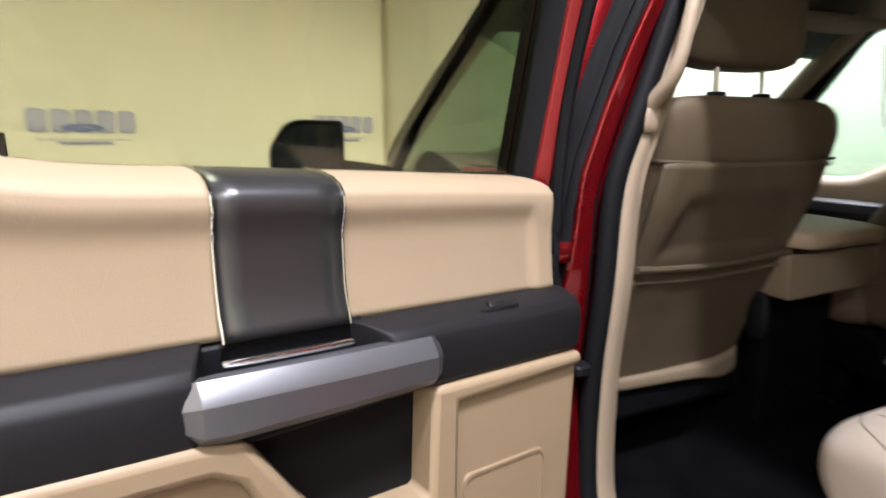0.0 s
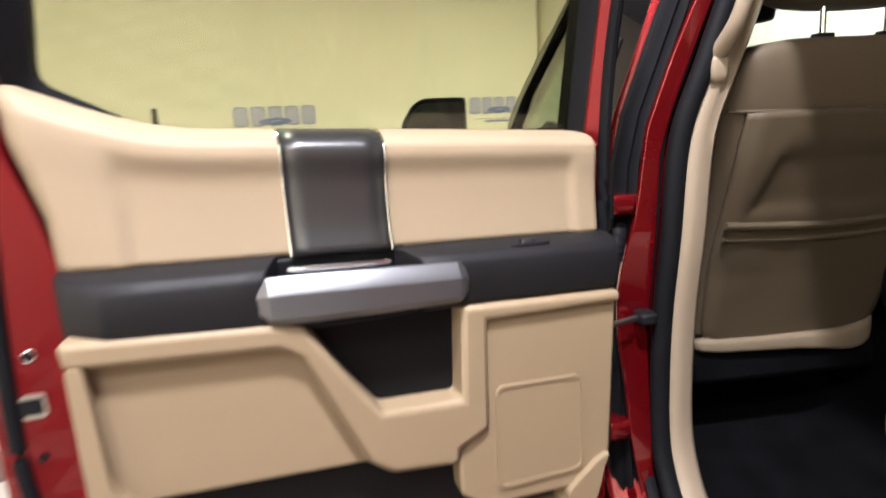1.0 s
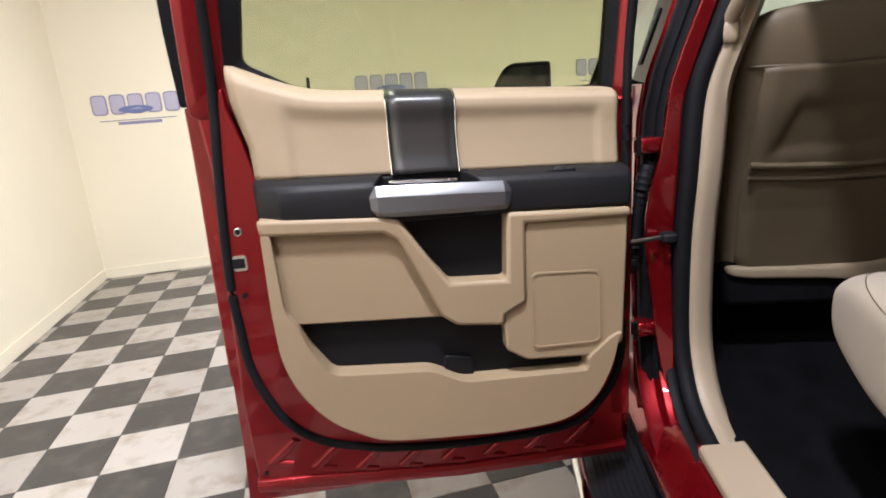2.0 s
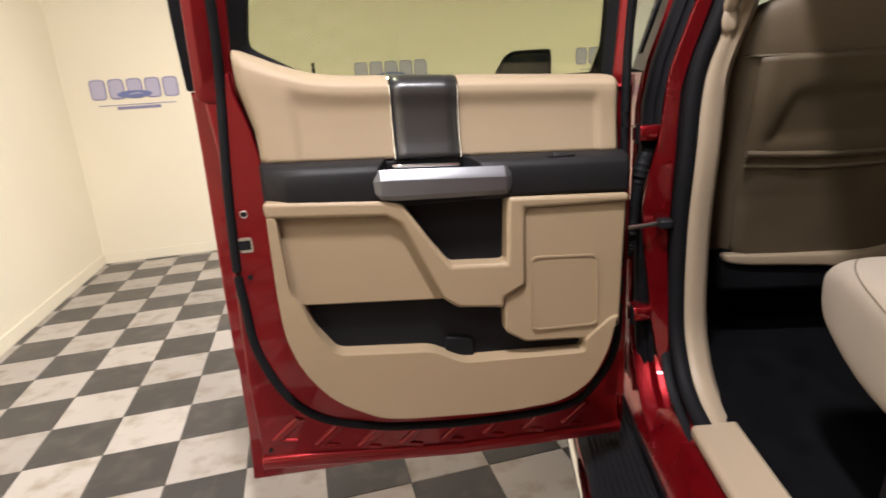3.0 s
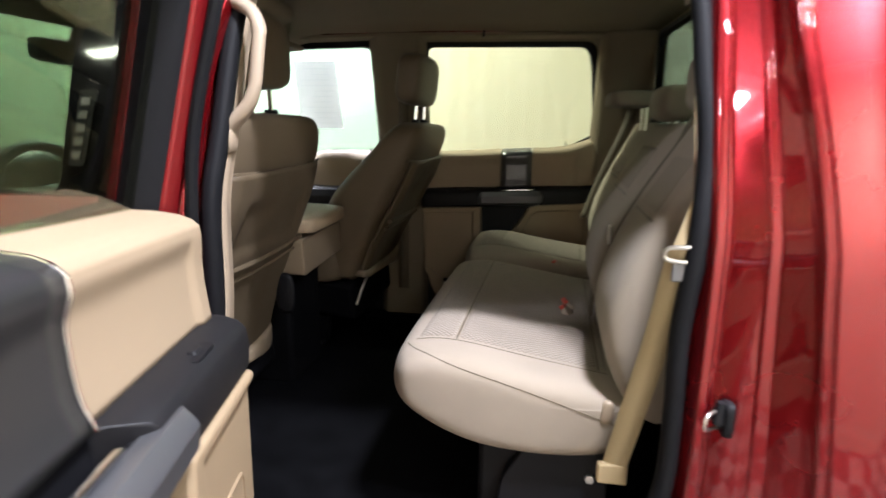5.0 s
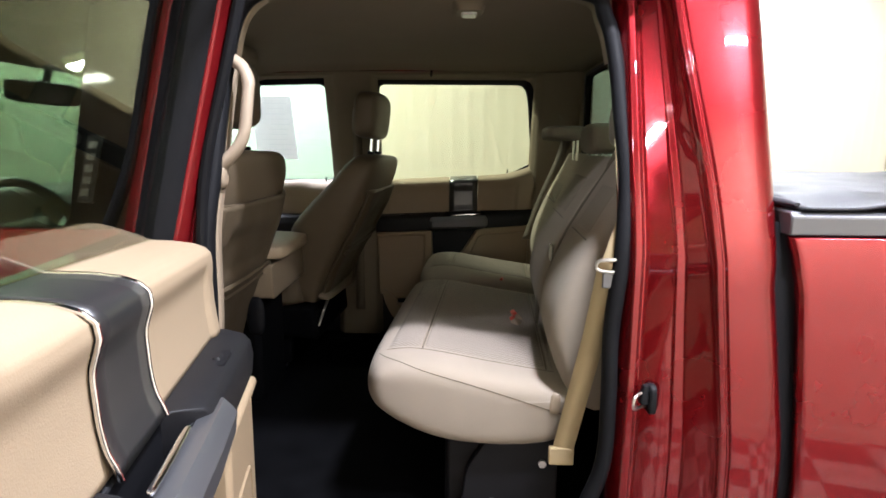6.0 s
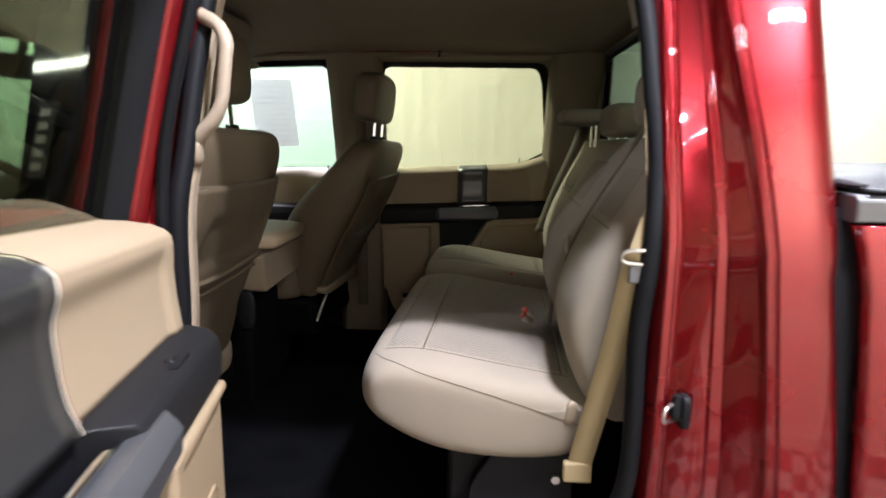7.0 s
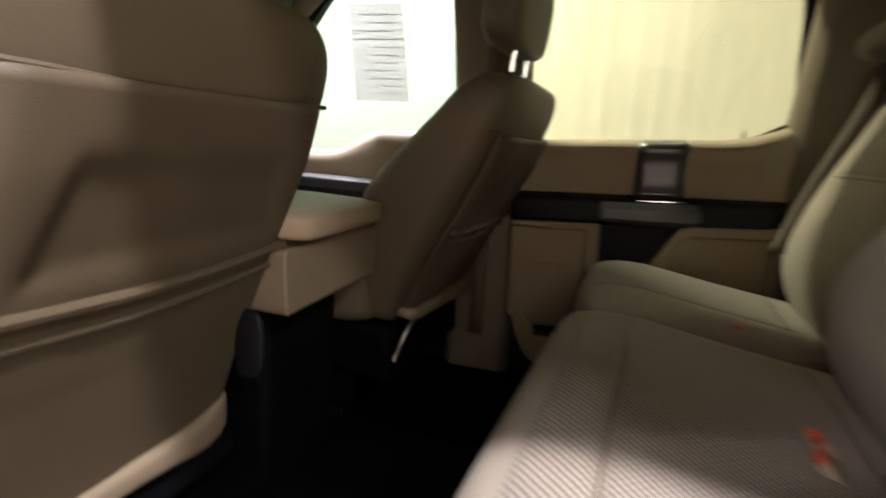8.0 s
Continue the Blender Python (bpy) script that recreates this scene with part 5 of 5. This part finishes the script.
for k in range(11):
    z = 1.61 + k * 0.026
    a, b = 1.305 + random.random() * 0.03, 1.40 + random.random() * 0.09
    part("print_bar", loft([[(fx(zz, d), y, zz) for y, zz in ((a, z), (b, z), (b, z + 0.004), (a, z + 0.004))] for d in (0.0316, 0.0321)]), INK, st)

# mirror, visors, dome lamp, speaker dots in the roof
im = thing("interior_mirror", "black interior mirror on the windscreen", "mirror")
part("housing", superloft([(0.605, 1.755, 1.785, 1.785, 1.835), (0.62, 1.748, 1.795, 1.774, 1.845), (0.73, 1.725, 1.772, 1.772, 1.848), (0.84, 1.702, 1.750, 1.774, 1.848), (0.855, 1.710, 1.740, 1.785, 1.84)], "x"), BLACK, im, sub=1)
part("stalk", tube([(0.74, 1.755, 1.83), (0.76, 1.745, 1.895)], 0.012, 8), BLACK, im)
for x in (0.32, 1.18):
    v = thing("sun_visor", "folded taupe sun visor", "sun visor", "sun visors")
    part("flap", superloft([(x, 1.38, 1.53, 1.93, 1.95), (x + 0.02, 1.36, 1.54, 1.925, 1.953), (x + 0.48, 1.36, 1.54, 1.925, 1.953), (x + 0.50, 1.38, 1.53, 1.93, 1.95)], "x"), HEADLINER, v, sub=1)
dl = thing("dome_light", "small pale dome light in the headliner", "dome light")
part("bezel", superloft([(2.008, 0.50, 0.60, 0.355, 0.425), (2.030, 0.49, 0.61, 0.345, 0.435)], "z", 5), HEADLINER, dl)
part("lens", superloft([(2.003, 0.525, 0.575, 0.372, 0.408), (2.009, 0.52, 0.58, 0.367, 0.413)], "z", 5), LENS, dl)
oc = thing("overhead_console", "taupe overhead console below the headliner", "overhead console")
part("shell", superloft([(0.88, 1.20, 1.5, 1.955, 2.02), (0.90, 1.18, 1.52, 1.945, 2.02), (1.13, 1.18, 1.52, 1.945, 2.02), (1.15, 1.20, 1.5, 1.955, 2.02)], "x"), HEADLINER, oc, sub=1)
hk = thing("coat_hook", "small dark coat hook on the roof rail", "coat hook")
part("hook", tube(smooth_path([(1.62, 0.55, 2.005), (1.61, 0.55, 1.985), (1.598, 0.55, 1.98), (1.59, 0.55, 1.99)], 4), 0.006, 8), BLACK, hk)

# ---------------------------------------------------------------- rear bench
bench = thing("rear_bench", "tan cloth rear bench with split cushion and backrest", "bench seat", m=pose(1.0, 0.1, 0) @ pose(0, 0, 0, 0, 0, -3.5) @ pose(-1.0, -0.1, 0))


def cushion_rows(x0, x1, zt, yf, end0=True, end1=True):
    rows = []
    for dx, k in ((0.0, 1.0), (0.008, 0.5), (0.024, 0.18), (0.055, 0.0), (0.13, 0.0)):
        rows.append((x0 + dx, k if end0 else k * 0.25))
    rows.append(((x0 + x1) / 2, 0.0))
    for dx, k in ((0.08, 0.0), (0.035, 0.22), (0.012, 0.55), (0.0, 1.0)):
        rows.append((x1 - dx, k if end1 else k * 0.25))
    out = []
    y_front = yf
    for x, k in rows:
        h = 0.045 * k
        yf = y_front - 0.035 * max(0.0, 1 - (x - x0) / 0.20) ** 2
        prof = [(0.03 + h, zt - 0.068), (0.07, zt - 0.060 - h), (0.22, zt - 0.040 - h), (0.34, zt - 0.022 - h), (0.44, zt - 0.004 - h), (0.51, zt - h), (yf - 0.040 - h * 0.4, zt - 0.010 - h), (yf - 0.012 - h * 0.6, zt - 0.034 - h * 0.4), (yf - h, zt - 0.080), (yf - 0.006 - h, zt - 0.125), (yf - 0.055 - h * 0.8, zt - 0.165 + h * 0.4), (yf - 0.14 - h * 0.6, zt - 0.208 + h * 0.6), (yf - 0.26 - h * 0.4, zt - 0.236 + h * 0.7), (0.03 + h, zt - 0.225 + h)]
        out.append([(x, y, z) for y, z in prof])
    return out


near_cushion = part("cushion", loft(cushion_rows(0.232, 1.255, 1.105, 0.630)), CLOTH, bench, "tan cloth cushion, wide section", sub=2)
far_cushion = part("cushion", loft(cushion_rows(1.262, 1.79, 1.128, 0.624)), CLOTH, bench, "tan cloth cushion, narrow section", sub=2)


graph = bpy.context.evaluated_depsgraph_get()
skins = [near_cushion.evaluated_get(graph), far_cushion.evaluated_get(graph)]


def top_z(k, x, y):
    """Height of a cushion's upper skin."""
    return skins[k].ray_cast((x, y, 2.0), (0, 0, -1))[1].z


for k, x0, x1, ye in ((0, 0.345, 1.195, 0.572), (1, 1.36, 1.69, 0.572)):
    def quilt(u, v):
        x, y = x0 + u * (x1 - x0), 0.10 + v * (ye - 0.10)
        rim = 1 - step(0, 0.05, min(u, 1 - u, v, 1 - v))
        return (x, y, top_z(k, x, y) + 0.0035 - 0.006 * rim - 0.006 * math.exp(-((y - 0.468) / 0.007) ** 2) - 0.006 * math.exp(-((y - 0.130) / 0.007) ** 2))

    part("cushion_insert", grid_sheet(quilt, 40, 130), CLOTH_MESH, bench, "tan dimpled cloth insert", solid=0.006)
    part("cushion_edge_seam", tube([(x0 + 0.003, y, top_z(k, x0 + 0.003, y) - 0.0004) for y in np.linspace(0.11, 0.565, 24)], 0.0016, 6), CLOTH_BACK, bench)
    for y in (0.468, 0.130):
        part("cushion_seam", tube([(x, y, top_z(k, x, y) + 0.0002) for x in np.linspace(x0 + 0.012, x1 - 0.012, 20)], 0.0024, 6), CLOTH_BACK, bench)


# a stitched line down the cushion's end, laid on its skin
line = smooth_path([(0.238, 0.10, 0.985), (0.232, 0.23, 1.024), (0.234, 0.36, 1.060), (0.250, 0.47, 1.082), (0.285, 0.545, 1.088), (0.34, 0.585, 1.086)], 8)
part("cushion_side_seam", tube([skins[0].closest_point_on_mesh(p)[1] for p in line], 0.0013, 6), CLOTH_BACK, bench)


def back_rows(x0, x1, zt, lean=0.0):
    out = []
    for dx, k in ((0.0, 1.0), (0.008, 0.5), (0.024, 0.16), (0.055, 0.0)):
        out.append((x0 + dx, k))
    out.append(((x0 + x1) / 2, 0.0))
    for dx, k in ((0.055, 0.0), (0.024, 0.16), (0.008, 0.5), (0.0, 1.0)):
        out.append((x1 - dx, k))
    rows = []
    for x, k in out:
        h = 0.05 * k
        prof = [(0.060 - h * 0.6, 1.00), (0.104 - h, 1.06), (0.138 - h, 1.15), (0.138 - h, 1.23), (0.102 - h, 1.34), (0.040 - h, 1.46), (-0.022 - h, zt - 0.075), (-0.058 - h * 0.5, zt - 0.016 - h * 0.3), (-0.080, zt - h * 0.5), (-0.104, zt - 0.02 - h * 0.5), (-0.11, zt - 0.10), (-0.09, 1.3), (-0.03, 1.00)]
        rows.append([(x, y - lean * f, z) for (y, z), f in zip(prof, (1, 1, 1, 1, 0.95, 0.8, 0.6, 0.4, 0.1, 0, 0, 0, 0))])
    return rows


part("backrest", loft(back_rows(0.215, 0.600, 1.635)), CLOTH, bench, "tan cloth backrest, near section", sub=2)
part("backrest", loft(back_rows(0.606, 1.15, 1.630)), CLOTH, bench, "tan cloth backrest, middle section", sub=2)
part("backrest", loft(back_rows(1.155, 1.78, 1.635, 0.04)), CLOTH, bench, "tan cloth backrest, far section", sub=2)


def back_y(z):
    return table([(1.02, 0.075), (1.06, 0.102), (1.15, 0.134), (1.23, 0.134), (1.34, 0.099), (1.46, 0.038), (1.56, -0.024)], z)


for x0, x1, set_back in ((0.275, 0.50, 0.0), (0.74, 1.04, 0.0), (1.30, 1.64, 0.030)):
    part("backrest_insert", grid_sheet(lambda u, v: (x0 + u * (x1 - x0), back_y(1.43 + v * 0.13) - set_back + 0.0025 - 0.006 * (1 - step(0, 0.10, min(u, 1 - u, v, 1 - v))), 1.43 + v * 0.13), 16, 10), CLOTH_RIB, bench, "tan dimpled cloth insert", solid=0.004)
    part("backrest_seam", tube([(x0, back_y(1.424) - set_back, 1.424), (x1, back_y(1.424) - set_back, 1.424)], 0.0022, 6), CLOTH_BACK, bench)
for xc, w, yc, z0, z1 in ((0.45, 0.13, -0.03, 1.640, 1.785), (0.905, 0.14, -0.02, 1.625, 1.735)):
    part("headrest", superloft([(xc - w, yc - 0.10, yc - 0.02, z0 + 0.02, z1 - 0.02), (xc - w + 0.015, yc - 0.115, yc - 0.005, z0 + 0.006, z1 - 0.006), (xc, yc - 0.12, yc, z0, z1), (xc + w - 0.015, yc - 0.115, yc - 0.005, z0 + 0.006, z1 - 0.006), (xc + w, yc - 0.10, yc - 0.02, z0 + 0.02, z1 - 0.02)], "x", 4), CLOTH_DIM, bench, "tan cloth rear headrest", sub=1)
    for dx in (-0.06, 0.06):
        part("headrest_post", tube([(xc + dx, yc - 0.06, 1.60), (xc + dx, yc - 0.06, z0 + 0.03)], 0.0045, 8), STEEL, bench)
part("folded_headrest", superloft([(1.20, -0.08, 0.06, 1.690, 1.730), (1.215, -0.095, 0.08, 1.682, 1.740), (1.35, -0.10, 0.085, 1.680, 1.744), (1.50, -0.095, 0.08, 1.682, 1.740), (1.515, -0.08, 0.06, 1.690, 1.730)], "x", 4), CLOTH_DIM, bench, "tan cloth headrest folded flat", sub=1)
for dx in (-0.06, 0.06):
    part("headrest_post", tube([(1.36 + dx, -0.06, 1.60), (1.36 + dx, -0.06, 1.69)], 0.0045, 8), STEEL, bench)
part("bench_base", boxes((0.30, 1.74, 0.12, 0.40, 0.63, 0.91), (0.34, 1.70, 0.40, 0.50, 0.86, 0.91)), BLACK, bench, "black bench base", bevel=0.015)
part("end_bracket", prism(rounded([(0.10, 0.63), (0.36, 0.63), (0.34, 0.80), (0.28, 0.90), (0.10, 0.90)], 0.02), 0.265, 0.298, "x"), BLACK, bench, "black pressed end bracket", bevel=0.004)
for y, z in ((0.14, 0.83), (0.27, 0.71), (0.19, 0.70)):
    part("bracket_bolt", tube([(0.258, y, z), (0.268, y, z)], 0.011, 6), STEEL, bench)
part("release_lever", superloft([(0.985, 0.232, 0.244, 0.108, 0.128), (0.992, 0.229, 0.246, 0.104, 0.132), (1.030, 0.229, 0.246, 0.102, 0.128), (1.040, 0.232, 0.244, 0.106, 0.122)], "z", 4), TRIM_TAN, bench, "tan seat release lever", sub=1)

# belts
belt = thing("seat_belt", "tan lap and shoulder belt hanging at the bench end", "seat belt", "rear seat belts")


def webbing(pts, width, side):
    pts = smooth_path(pts, 6)
    sd = Vector(side).normalized() * width / 2
    return loft([[p - sd, p + sd] for p in pts], False)


part("webbing", webbing([(0.110, 0.082, 1.405), (0.122, 0.088, 1.34), (0.146, 0.100, 1.22), (0.174, 0.120, 1.08), (0.200, 0.139, 0.95), (0.212, 0.148, 0.885)], 0.050, (0.25, 0.97, 0)), WEB, belt, "tan woven webbing", solid=0.002)
part("upper_webbing", webbing([(0.110, 0.080, 1.39), (0.14, 0.03, 1.52), (0.19, -0.06, 1.70), (0.255, -0.13, 1.87)], 0.048, (0.35, 0.95, 0)), WEB, belt, solid=0.002)
part("belt_guide", tube(smooth_path([(0.104, 0.052, 1.406), (0.100, 0.082, 1.408), (0.104, 0.110, 1.404), (0.104, 0.110, 1.386), (0.100, 0.082, 1.382), (0.104, 0.052, 1.385)], 4, True), 0.004, 8, True), STEEL, belt, "bright latch guide on the belt")
part("latch_plate", boxes((0.100, 0.107, 0.062, 0.100, 1.345, 1.380)), SILVER, belt, bevel=0.003)
part("anchor_tab", boxes((0.200, 0.218, 0.118, 0.180, 0.866, 0.912)), WEB, belt, "stitched webbing anchor", bevel=0.004)
for xb, yb, rot in ((0.728, 0.205, -20), (0.80, 0.195, 15), (1.30, 0.20, -15)):
    bk = thing("belt_buckle", "taupe belt buckle with red release button", "belt buckle", "belt buckles on the bench", pose(xb, yb, 1.05, -35, 0, rot))
    part("shell", superloft([(-0.03, -0.020, 0.020, -0.011, 0.011), (0.0, -0.022, 0.022, -0.013, 0.013), (0.042, -0.019, 0.019, -0.011, 0.011)], "z", 5), TRIM_TAN, bk, sub=1)
    part("button", superloft([(0.036, -0.014, 0.014, -0.008, 0.008), (0.046, -0.013, 0.013, -0.007, 0.007)], "z", 5), BUCKLE_RED, bk)
fb = thing("seat_belt", "tan shoulder belts lying over the backrest", "seat belt", "rear seat belts")
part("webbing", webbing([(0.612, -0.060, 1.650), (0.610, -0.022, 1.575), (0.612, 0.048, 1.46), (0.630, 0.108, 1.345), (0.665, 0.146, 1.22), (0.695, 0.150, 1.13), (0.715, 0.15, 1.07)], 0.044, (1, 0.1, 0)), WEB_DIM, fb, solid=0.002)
part("latch_tongue", boxes((0.628, 0.658, 0.120, 0.127, 1.30, 1.35)), STEEL, fb, bevel=0.002)
fb2 = thing("seat_belt", "tan shoulder belt running up to the far pillar", "seat belt", "rear seat belts")
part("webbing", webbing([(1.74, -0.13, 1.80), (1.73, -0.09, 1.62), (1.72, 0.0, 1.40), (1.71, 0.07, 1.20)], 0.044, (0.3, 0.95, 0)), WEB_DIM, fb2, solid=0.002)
part("upper_guide", superloft([(1.72, -0.13, -0.07, 1.79, 1.83), (1.755, -0.13, -0.07, 1.79, 1.83)], "x"), HEADLINER, fb2)
fb3 = thing("seat_belt", "tan front belt hanging by the far pillar", "seat belt")
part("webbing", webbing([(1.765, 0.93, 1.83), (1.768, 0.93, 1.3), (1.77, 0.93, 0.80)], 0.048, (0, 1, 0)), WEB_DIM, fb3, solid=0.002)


# ---------------------------------------------------------------- tiled floor, last
slab = part("floor", boxes((WALL_L - 0.15, WALL_R + 0.17, WALL_B - 0.15, WALL_F + 0.15, -0.15, -0.003)), GROUT)
slab.matrix_basis = ROOM
tagged(slab, "checkerboard of ivory and charcoal vinyl tiles", "floor", kind="structure")
T = 0.3198


def tile_bm(x, y, w, d, bm=None):
    g, b = 0.0012, 0.002
    x0, x1, y0, y1 = x + g, x + w - g, y + g, y + d - g
    bm = bm or bmesh.new()
    lo = [bm.verts.new(p) for p in ((x0, y0, -0.003), (x1, y0, -0.003), (x1, y1, -0.003), (x0, y1, -0.003))]
    hi = [bm.verts.new(p) for p in ((x0 + b, y0 + b, 0), (x1 - b, y0 + b, 0), (x1 - b, y1 - b, 0), (x0 + b, y1 - b, 0))]
    bm.faces.new(hi)
    for i in range(4):
        bm.faces.new((lo[i], lo[(i + 1) % 4], hi[(i + 1) % 4], hi[i]))
    return bm


tile_data = []
for mat in (TILE_W, TILE_B):
    t0 = part("tile", tile_bm(0, 0, T, T), mat)
    tile_data.append(t0.data)
    bpy.data.objects.remove(t0)
rest = [bmesh.new(), bmesh.new()]
ia0, ib0 = math.ceil(WALL_L / T), math.floor(WALL_B / T)
count = 0
for i in range(-3, math.ceil(WALL_R / T)):
    for j in range(ib0, math.ceil(WALL_F / T)):
        x0, x1 = max(i * T, WALL_L), min((i + 1) * T, WALL_R)
        y0, y1 = max(j * T, WALL_B), min((j + 1) * T, WALL_F)
        if x1 - x0 < 0.01 or y1 - y0 < 0.01:
            continue
        k = (i + j + TILE_PHASE) % 2
        if i <= 5 and j >= -9 and x1 - x0 > T - 1e-4 and y1 - y0 > T - 1e-4 and count < 300:
            ob = new("tile", tile_data[k])
            ob.parent = slab
            ob.location = (i * T, j * T, 0)
            count += 1
        else:
            tile_bm(x0, y0, x1 - x0, y1 - y0, rest[k])
for k, mat in ((0, TILE_W), (1, TILE_B)):
    ob = part("tile_field", rest[k], mat, slab)
    tagged(ob, kind="stuff")
